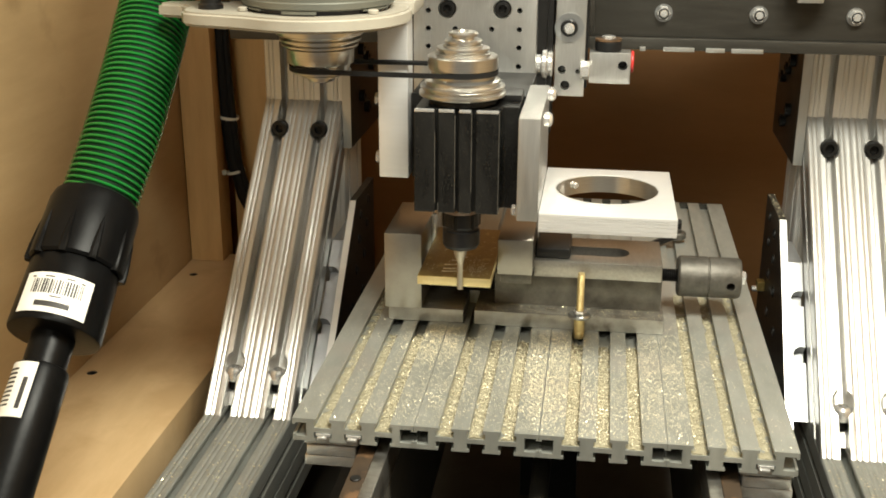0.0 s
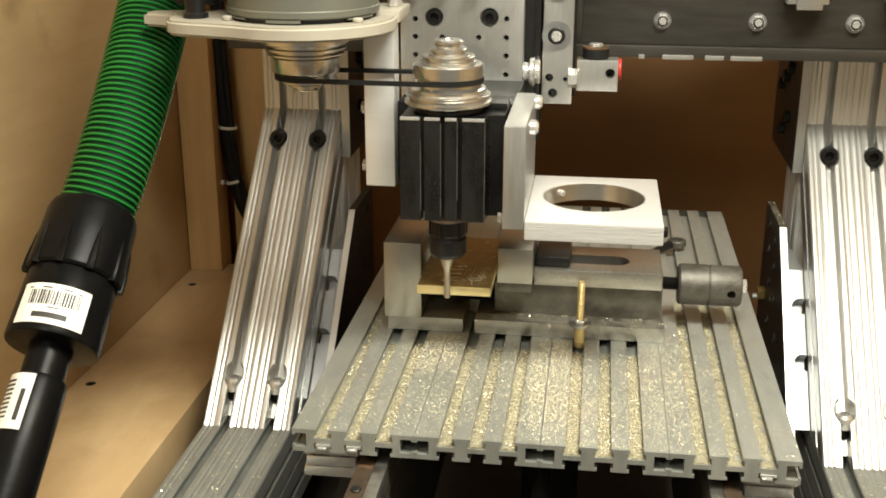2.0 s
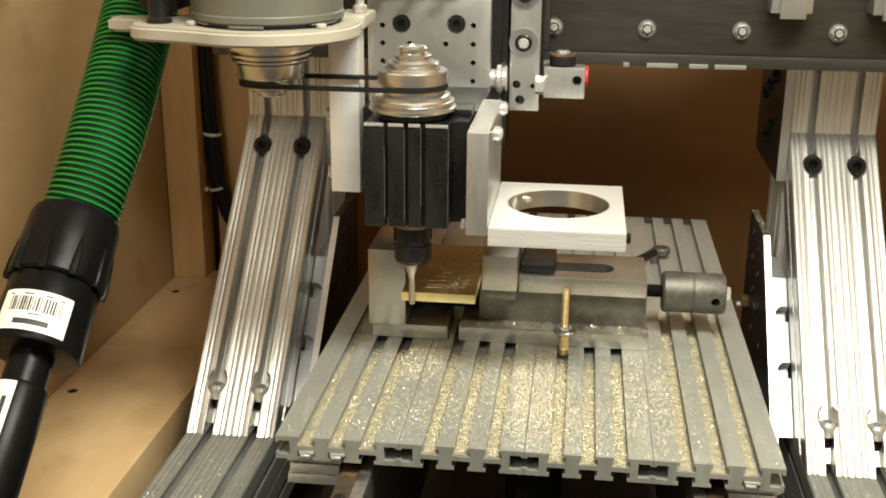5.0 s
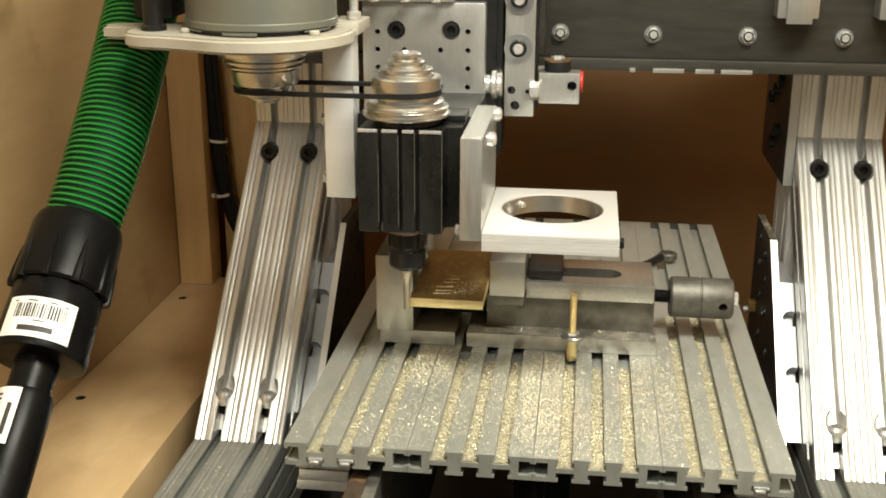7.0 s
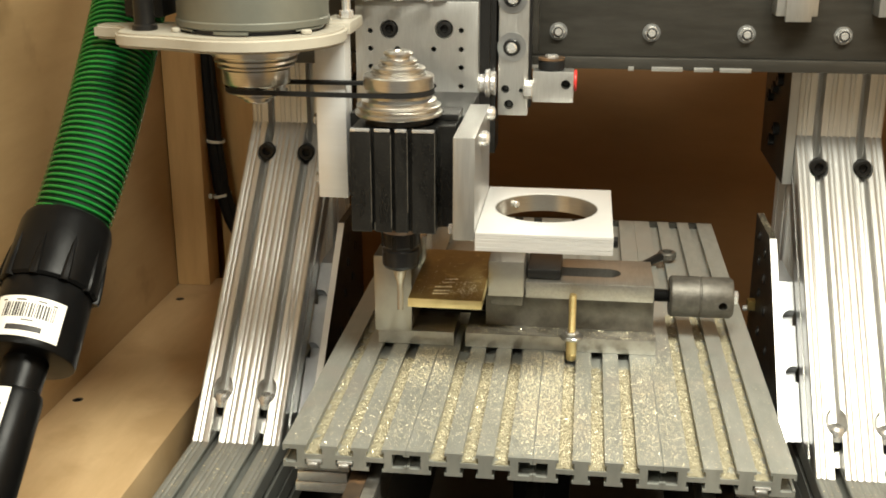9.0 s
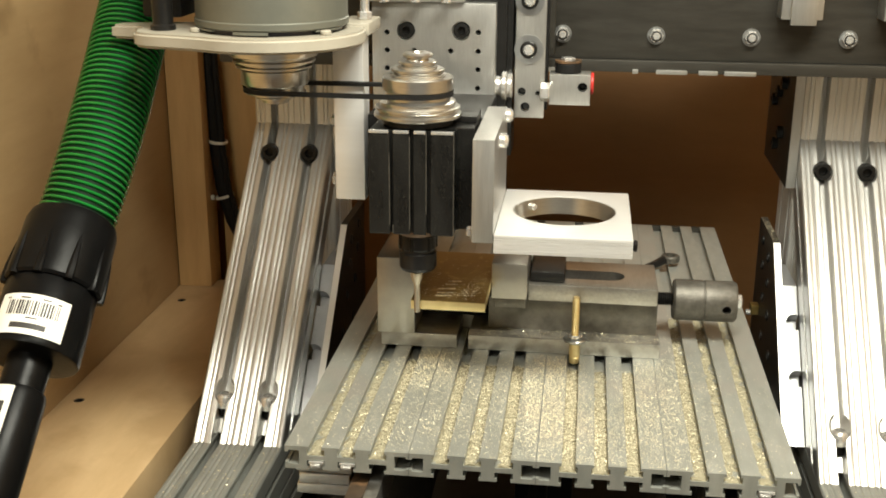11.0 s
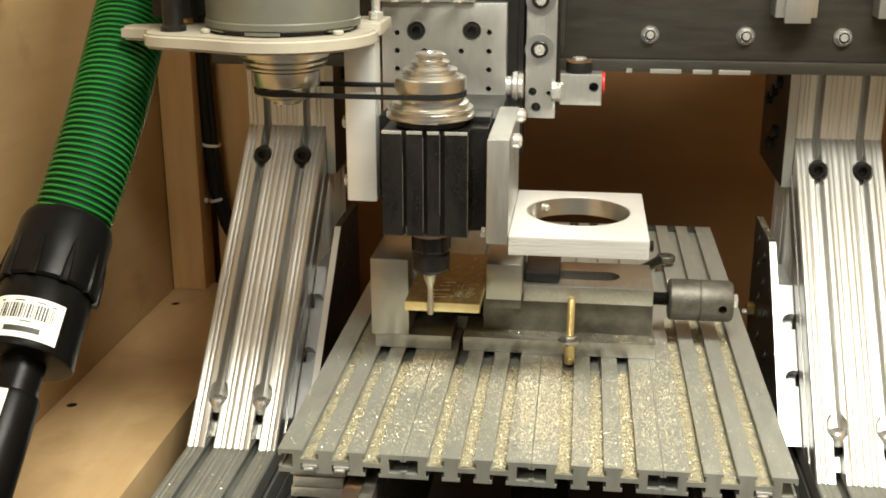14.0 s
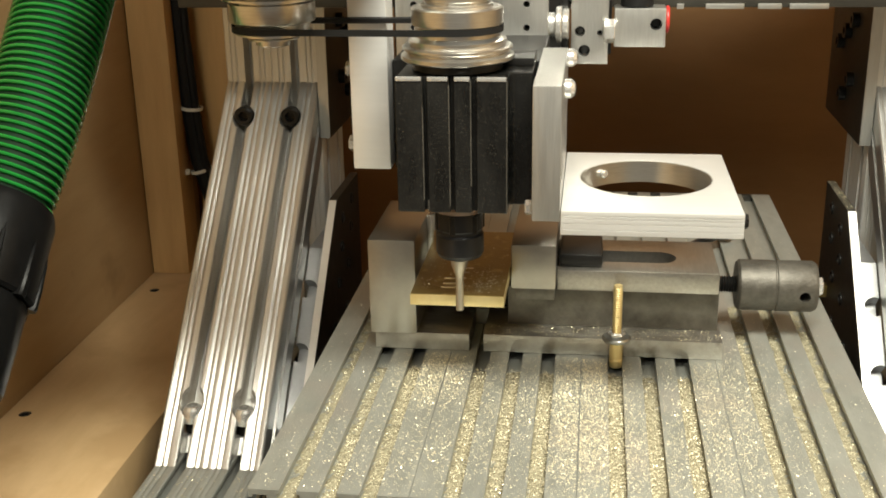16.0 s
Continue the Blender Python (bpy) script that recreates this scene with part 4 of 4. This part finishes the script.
part("stud", bm, BRASS, hold, "brass-plated threaded stud")
bm = bmesh.new()
lathe(bm, [(0, 0.0170), (0.0104, 0.0170), (0.0108, 0.0178), (0.0108, 0.0192), (0.0098, 0.0202), (0, 0.0202)], (0.2258, 0.2065, 0.0), "z", 28)
part("washer", bm, WASHER_BLUE, hold, "zinc washer")
bm = bmesh.new()
hexagon(bm, (0.2258, 0.2058, 0.0203), 0.0066, 0.0036)
part("nut", bm, CHROME, hold)
bm = bmesh.new()
lathe(bm, [(0, -0.0040), (0.0046, -0.0040), (0.0050, -0.0035), (0.0050, 0.0020), (0.0044, 0.0026), (0.0050, 0.0032), (0.0050, 0.0169), (0, 0.0169)], (0.2258, 0.2045, 0), "z", 24)
part("sleeve", bm, BRASS, hold)

wrench = thing("ring_wrench", (0.331, 0.487, 0.0), "small dark steel ring wrench lying on the table behind the vise", "wrench")
bm = bmesh.new()
lathe(bm, [(0.0058, 0.0005), (0.0095, 0.0005), (0.0108, 0.002), (0.0108, 0.0075), (0.0095, 0.009), (0.0058, 0.009), (0.0058, 0.0005)], (0.3325, 0.492, 0.004), "z", 12)
part("ring", bm, STEEL_KNURL, wrench)
bm = bmesh.new()
sweep(bm, [(0.3245, 0.486, 0.0085), (0.313, 0.474, 0.0062), (0.29, 0.445, 0.0052), (0.24, 0.40, 0.005)], [0.0052, 0.0045, 0.0042, 0.0046], 12)
part("shank", bm, STEEL_BLACK, wrench)


# ---- hose and nozzle ----
hose = thing("vacuum_hose", (-0.29, 0.14, -0.03), "ribbed green and black shop vacuum hose with black cuff", "hose")


def hose_point(s):
    a, b, c, d = Vector((-0.1957, 0.0895, 0.1360)), Vector((-0.1680, 0.1540, 0.2340)), Vector((-0.1809, 0.2399, 0.3177)), Vector((-0.1647, 0.2953, 0.4038))
    # past 1 the hose runs on out of view, to shade the left wall
    if s > 1:
        return d + (s - 1) * (d - c) * 3
    u = 1 - s
    return u ** 3 * a + 3 * u * u * s * b + 3 * u * s * s * c + s ** 3 * d


HR = 0.0335
bm = bmesh.new()
sweep(bm, [hose_point(i / 30) for i in range(68)], HR - 0.0024, 36, False)
part("hose_wall", bm, HOSE_DARK, hose)
bm = bmesh.new()
N = 148
rseg = 8
up = Vector((0.1, 1, 0.1)).normalized()
for k in range(N):
    s = k / 66
    p = hose_point(s)
    d = (hose_point(s + 0.01) - hose_point(max(0, s - 0.01))).normalized()
    u = d.cross(up).normalized()
    w = d.cross(u).normalized()
    rr = []
    for i in range(40):
        a = 2 * math.pi * i / 40
        q = math.cos(a) * u + math.sin(a) * w
        lift = d * (0.0012 * math.sin(a))
        rr.append([bm.verts.new(p + lift + q * (HR - 0.0020 + 0.0018 * math.cos(2 * math.pi * j / rseg)) + d * (0.0014 * math.sin(2 * math.pi * j / rseg))) for j in range(rseg)])
    for i in range(40):
        for j in range(rseg):
            bm.faces.new((rr[i][j], rr[(i + 1) % 40][j], rr[(i + 1) % 40][(j + 1) % rseg], rr[i][(j + 1) % rseg]))
part("hose_rib", bm, HOSE_GREEN, hose, "glossy green wire ribs")
AXD = Vector((0.0313, 0.7403, 0.6716))
TURN = AXD.to_track_quat("Z", "Y").to_matrix().to_4x4()
CUFF = Vector((-0.1951, 0.1032, 0.1488))
bm = bmesh.new()
lathe(bm, [(0.030, -0.007), (0.0340, -0.007), (0.0366, -0.009), (0.0385, -0.016), (0.0390, -0.045), (0.0398, -0.062), (0.0398, -0.072), (0.0380, -0.0745), (0.0, -0.0745)], CUFF, seg=72, turn=TURN)
cuff = part("cuff", bm, BLACK_PLASTIC, hose, "black cuff with moulded grips")
for i in range(10):
    a = 2 * math.pi * i / 10 + 0.45
    m = TURN @ Matrix.Rotation(a, 4, "Z")
    bm = bmesh.new()
    rows = []
    for h, wd, r in ((-0.033, 0.0005, 0.0386), (-0.042, 0.0016, 0.0402), (-0.061, 0.0030, 0.0420), (-0.073, 0.0033, 0.0424), (-0.0755, 0.0031, 0.0416)):
        rows.append([bm.verts.new(CUFF + m @ Vector((rr, y, h))) for rr, y in ((0.036, -wd - 0.001), (r - 0.0012, -wd), (r, -wd * 0.55), (r, wd * 0.55), (r - 0.0012, wd), (0.036, wd + 0.001))])
    for p, q in zip(rows, rows[1:]):
        for k in range(6):
            bm.faces.new((p[k], p[(k + 1) % 6], q[(k + 1) % 6], q[k]))
    bm.faces.new(rows[0][::-1])
    bm.faces.new(rows[-1])
    part("grip", bm, BLACK_PLASTIC, cuff)
bm = bmesh.new()
lathe(bm, [(0, -0.0747), (0.0362, -0.0747), (0.0370, -0.0765), (0.0385, -0.1330), (0.0378, -0.1355), (0.0360, -0.1362), (0.0, -0.1362)], CUFF, seg=72, turn=TURN)
ad = part("adapter", bm, BLACK_PLASTIC, hose, "smooth black reducer")
bm = bmesh.new()
lathe(bm, [(0, -0.1312), (0.0180, -0.1312), (0.0176, -0.163), (0.0205, -0.1645), (0.0218, -0.169), (0.0224, -0.225), (0.0228, -0.30), (0.0215, -0.39), (0, -0.39)], CUFF, seg=48, turn=TURN)
part("nozzle", bm, BLACK_PLASTIC, hose, "smooth black crevice nozzle")


def wrap(bm, r, a0, a1, h0, h1, lift, n=14, r2=None):
    """A patch wrapped on a round body: angles in degrees, heights along the axis."""
    grid = []
    r2 = r if r2 is None else r2
    for k in range(n + 1):
        a = radians(a0 + (a1 - a0) * k / n)
        row = []
        for h, rr in ((h0, r), (h1, r2)):
            for dr in (lift, lift - 0.0004):
                row.append(bm.verts.new(CUFF + TURN @ Vector(((rr + dr) * math.cos(a), (rr + dr) * math.sin(a), h))))
        grid.append(row)
    for p, q in zip(grid, grid[1:]):
        bm.faces.new((p[0], q[0], q[2], p[2]))
        bm.faces.new((p[1], p[3], q[3], q[1]))
        bm.faces.new((p[0], p[1], q[1], q[0]))
        bm.faces.new((p[2], q[2], q[3], p[3]))
    return bm


def angle_of(v):
    """The angle on the hose body that looks along v."""
    q = TURN.inverted() @ Vector(v)
    return math.degrees(math.atan2(q.y, q.x))


A = angle_of((0.47, -0.82, 0.35))
bm = bmesh.new()
wrap(bm, 0.0377, A - 62, A + 26, -0.0950, -0.1300, 0.0005, 20, 0.0384)
lab = part("label", bm, PAPER, hose, "white barcode sticker with dark bars")
rnd = random.Random(3)
a = A - 48
while a < A + 15:
    w = rnd.choice((0.9, 1.2, 2.2))
    bm = bmesh.new()
    wrap(bm, 0.0379, a, a + w, -0.1010, -0.1135, 0.0008, 2, 0.0382)
    part("barcode_bar", bm, INK, lab)
    a += w + rnd.choice((1.2, 1.5, 2.2))
for a0, a1, h0, h1 in ((A - 22, A - 8, -0.1155, -0.1166), (A - 52, A - 47, -0.0985, -0.0995), (A - 34, A - 22, -0.0982, -0.0992), (A - 8, A + 2, -0.0982, -0.0992), (A + 10, A + 15, -0.0990, -0.1000)):
    bm = bmesh.new()
    wrap(bm, 0.0380, a0, a1, h0, h1, 0.0007, 4)
    part("print_bar", bm, INK, lab)
bm = bmesh.new()
wrap(bm, 0.0383, A - 38, A + 4, -0.1205, -0.1252, 0.0007, 8)
part("word_bar", bm, INK, lab)
bm = bmesh.new()
wrap(bm, 0.0216, A - 92, A - 14, -0.1665, -0.2130, 0.0009, 14, 0.0223)
lab2 = part("label", bm, PAPER, hose, "torn white sticker on the nozzle")
bm = bmesh.new()
wrap(bm, 0.0220, A - 34, A - 25, -0.1800, -0.2060, 0.0012, 3, 0.0223)
part("word_bar", bm, INK, lab2)
for k in range(9):
    bm = bmesh.new()
    wrap(bm, 0.0219, A - 80, A - 52, -0.172 - k * 0.0038, -0.1737 - k * 0.0038, 0.0012, 3, 0.0220)
    part("barcode_bar", bm, INK, lab2)


# ---- cables ----
bundle = thing("cable_bundle", (-0.28, 0.80, -0.1), "black cable bundle with white zip ties and a red wire", "cable")
bm = bmesh.new()
CP = [(-0.318, 0.80, 0.5), (-0.318, 0.80, 0.30), (-0.316, 0.80, 0.16), (-0.312, 0.80, 0.06), (-0.306, 0.80, -0.01), (-0.293, 0.80, -0.06), (-0.274, 0.80, -0.10), (-0.24, 0.79, -0.15), (-0.22, 0.77, -0.25)]
sweep(bm, CP, 0.0115, 14)
sweep(bm, [(p[0] + 0.009, p[1] - 0.006, p[2]) for p in CP], 0.0055, 10)
part("sleeve", bm, RUBBER, bundle)
bm = bmesh.new()
sweep(bm, [(p[0] - 0.011, p[1] - 0.008, p[2]) for p in CP[:4]], 0.0016, 8)
part("red_wire", bm, INK_RED, bundle, "thin red wire")
for x, z, tilt in ((-0.3125, 0.059, 5), (-0.307, -0.024, -14), (-0.2745, -0.098, -25)):
    bm = bmesh.new()
    lathe(bm, [(0.0122, -0.002), (0.0142, -0.002), (0.0142, 0.002), (0.0122, 0.002), (0.0122, -0.002)], (x + 0.003, 0.799, z), turn=Matrix.Rotation(radians(tilt), 4, "Y"), seg=20)
    box(bm, x - 0.015, x - 0.009, 0.785, 0.791, z - 0.003, z + 0.003, 0.0005)
    part("zip_tie", bm, ZIP, bundle)
rc = thing("right_cable", (0.62, 0.60, 0.0), "dark ribbed cable hose with a thin red wire beside the upright", "cable")
RP = [(0.652, 0.61, 0.36), (0.640, 0.61, 0.2), (0.632, 0.61, 0.1), (0.636, 0.60, -0.05), (0.642, 0.60, -0.16), (0.65, 0.58, -0.34)]
bm = bmesh.new()
line, rads = [], []
for (p, q) in zip(RP, RP[1:]):
    n = max(4, int((Vector(q) - Vector(p)).length / 0.0022))
    for k in range(n):
        line.append(Vector(p).lerp(Vector(q), k / n))
        rads.append(0.0215 if len(line) % 3 else 0.0188)
sweep(bm, line, rads, 20)
part("ribbed_sleeve", bm, HOSE_DARK, rc)
bm = bmesh.new()
sweep(bm, [(0.615, 0.60, 0.22), (0.604, 0.60, 0.14), (0.6005, 0.60, 0.111), (0.606, 0.60, 0.083), (0.614, 0.60, 0.05), (0.620, 0.60, -0.02)], 0.0013, 8)
part("red_wire", bm, INK_RED, rc)


# ---- chips ----
def chips(name, spots, sizes, seed, mat, label):
    """Many small curled flakes: spots gives the place of each."""
    r = np.random.RandomState(seed)
    verts, faces = [], []
    for k, (x, y, z) in enumerate(spots):
        s = sizes[0] + (sizes[1] - sizes[0]) * r.rand() ** 2
        yaw = r.rand() * 2 * math.pi
        c, q = math.cos(yaw), math.sin(yaw)
        l, w = s, s * (0.35 + 0.5 * r.rand())
        tilt = (r.rand() - 0.5) * 0.9
        i = len(verts)
        for u, v, h in ((-l, -w, 0), (l, -w * 0.7, tilt * l), (l * 0.8, w, tilt * l + 0.25 * w), (-l * 0.9, w * 0.8, 0.3 * w), (0, 0, s * 0.7)):
            verts.append((x + c * u - q * v, y + q * u + c * v, z + max(0.00004, h + 0.0001)))
        faces += [(i, i + 1, i + 4), (i + 1, i + 2, i + 4), (i + 2, i + 3, i + 4), (i + 3, i, i + 4), (i + 3, i + 2, i + 1, i)]
    me = bpy.data.meshes.new(name)
    me.from_pydata(verts, [], faces)
    me.materials.append(mat)
    ob = new(name, me)
    return tagged(ob, label, "chips", kind="stuff")


rg = np.random.RandomState(11)


def density(x, y):
    """How thickly the table is covered, 0 to 1."""
    d = 0.022
    for cx, cy, sx, sy, k in ((0.092, 0.165, 0.020, 0.036, 1.7), (0.204, 0.135, 0.017, 0.062, 2.0), (0.21, 0.10, 0.035, 0.06, 0.5), (0.30, 0.13, 0.03, 0.10, 0.55), (0.15, 0.14, 0.03, 0.06, 0.35), (0.23, 0.05, 0.05, 0.05, 0.35), (0.09, 0.06, 0.06, 0.05, 0.22)):
        d += k * math.exp(-((x - cx) / sx) ** 2 - ((y - cy) / sy) ** 2)
    return d * (1 if y < 0.215 else 0.45)


flat, deep = [], []
while len(flat) < 26000:
    x, y = rg.rand() * 0.398 + 0.001, rg.rand() ** 1.1 * 0.5 + 0.002
    f = (x * 1000) % 100
    in_slot = any(abs(f - c) < 5.6 for c in (25, 50, 75))
    if in_slot or f < 0.6 or f > 99.3:
        continue
    if 0.036 < x < 0.307 and 0.208 < y < 0.32:
        continue
    if rg.rand() < density(x, y):
        flat.append((x, y, 0.00002))
chips("brass_chips", flat, (0.00018, 0.00056), 1, BRASS_CHIP, "fine bright brass chips scattered over the table")
for i in range(4):
    for c in (0.025, 0.05, 0.075):
        for k in range(2400):
            x = i * 0.1 + c + (rg.rand() - 0.5) * 0.010
            y = rg.rand() * (0.192 if 0.04 < x < 0.31 else 0.34) + 0.001
            if rg.rand() > 0.25 + 1.3 * density(x, y):
                continue
            deep.append((x, y, -0.0050 - 0.0012 * rg.rand() + 0.0015 * (0.5 - abs(x - i * 0.1 - c) / 0.01)))
chips("slot_chips", deep, (0.00022, 0.00062), 2, BRASS_CHIP, "brass chips lying in the table slots")
for i in range(4):
    for c in (0.025, 0.05, 0.075):
        xs = i * 0.1 + c
        bm = bmesh.new()
        n, mcols = 150, 6
        grid = []
        for a in range(n + 1):
            y = 0.001 + (0.192 if 0.04 < xs < 0.31 else 0.34) * a / n
            row = []
            for b in range(mcols + 1):
                u = b / mcols * 2 - 1
                h = -0.0060 + 0.0016 * noise.noise(Vector((xs * 40 + u, y * 110, 3))) + 0.0011 * noise.noise(Vector((xs * 90 + u * 3, y * 400, 9))) - 0.0012 * u * u - 0.0013 * max(0.0, 1 - 2.2 * density(xs, y))
                row.append(bm.verts.new((xs + u * 0.0070, y, min(h, -0.0036))))
            grid.append(row)
        for a in range(n):
            for b in range(mcols):
                bm.faces.new((grid[a][b], grid[a][b + 1], grid[a + 1][b + 1], grid[a + 1][b]))
        bot = [bm.verts.new((xs - 0.007, 0.001, -0.0079)), bm.verts.new((xs + 0.007, 0.001, -0.0079))]
        bm.faces.new([bot[0]] + grid[0] + [bot[1]])
        solid("swarf_heap", bm, BRASS_SWARF, "brass swarf packed in a table slot", "swarf", kind="stuff")
rest = []
for k in range(520):
    x, y = 0.124 + rg.rand() * 0.18, 0.2135 + rg.rand() * 0.021
    rest.append((x, y, 0.0147))
for k in range(260):
    rest.append((0.128 + rg.randn() * 0.006, 0.182 + rg.randn() * 0.011, 0.0708))
for k in range(160):
    rest.append((0.082 + rg.rand() * 0.06, 0.156 + rg.rand() * 0.1, 0.0708))
for k in range(150):
    rest.append((LEGS_X[1] - 0.0300 + rg.rand() * 0.0070, 0.480 + rg.rand() * 0.095, 0.0386))
chips("loose_chips", rest, (0.0002, 0.0008), 3, BRASS_CHIP, "loose brass chips on the vise flange and base rails")
rails = []
for k in range(1800):
    x = rg.choice(LEGS_X) + 0.003 + rg.rand() * 0.092
    f = x - (LEGS_X[0] if x < 0.2 else LEGS_X[1])
    if min(abs(f - 0.0245), abs(f - 0.0735)) < 0.007:
        continue
    rails.append((x, -0.2 + rg.rand() * 0.45, BASE_Z + 0.0001))
chips("rail_chips", rails, (0.0004, 0.0013), 4, BRASS_CHIP, "loose brass chips along the base rails")


# ---- what moves ----
def motions():
    rows = [(0, 0.0000), (0.5, -0.0032), (1, -0.0064), (1.5, -0.0093), (2, -0.0115), (2.5, -0.0148), (3, -0.0177), (3.5, -0.0211), (4, -0.0237), (6.5, -0.0383), (7, -0.0411), (7.5, -0.0444), (8, -0.0472), (8.5, -0.0483), (9, -0.0456), (11.5, -0.0304), (12, -0.0274), (12.5, -0.0243), (13, -0.0214), (13.5, -0.0183), (14, -0.0159), (14.5, -0.0130), (15, -0.0101), (15.5, -0.0067), (16, -0.0035)]
    walk(car, [(t, pose(AXX + d, AXY, 0.060)) for t, d in rows])
    sway = [(0, 0.0006, -0.0009, -0.07), (0.5, 0.0007, -0.0009, -0.39), (1, 0.0, 0.0, 0.0), (1.5, 0.0004, -0.0009, -0.41), (2, 0.0005, -0.0013, -0.28), (2.5, 0.0006, -0.0012, -0.42), (3, -0.0001, -0.0003, -0.05), (3.5, 0.0006, -0.0008, -0.18), (4, 0.0008, -0.001, -0.16), (6.5, -0.0013, -0.0024, -0.73), (7, -0.0019, -0.0027, -1.22), (7.5, -0.0057, -0.0014, -1.18), (8, -0.0057, -0.0021, -1.5), (8.5, -0.0074, -0.0017, -1.5), (9, -0.0073, -0.0012, -1.5), (11.5, -0.0058, 0.0008, -1.1), (12, -0.0055, 0.0007, -1.23), (12.5, -0.0057, 0.0011, -1.08), (13, -0.0058, 0.0019, -0.74), (13.5, -0.0044, 0.0018, -0.81), (14, -0.0049, 0.0034, -0.2), (14.5, -0.0029, 0.0017, -0.5), (15, -0.0016, 0.0009, -0.46), (15.5, 0.0013, 0.002, 0.0), (16, 0.006, 0.002, 0.0)]
    walk(hose, [(t, pose(-0.29 + a, 0.14, -0.03 + b, 0, r, 0)) for t, a, b, r in sway])


motions()
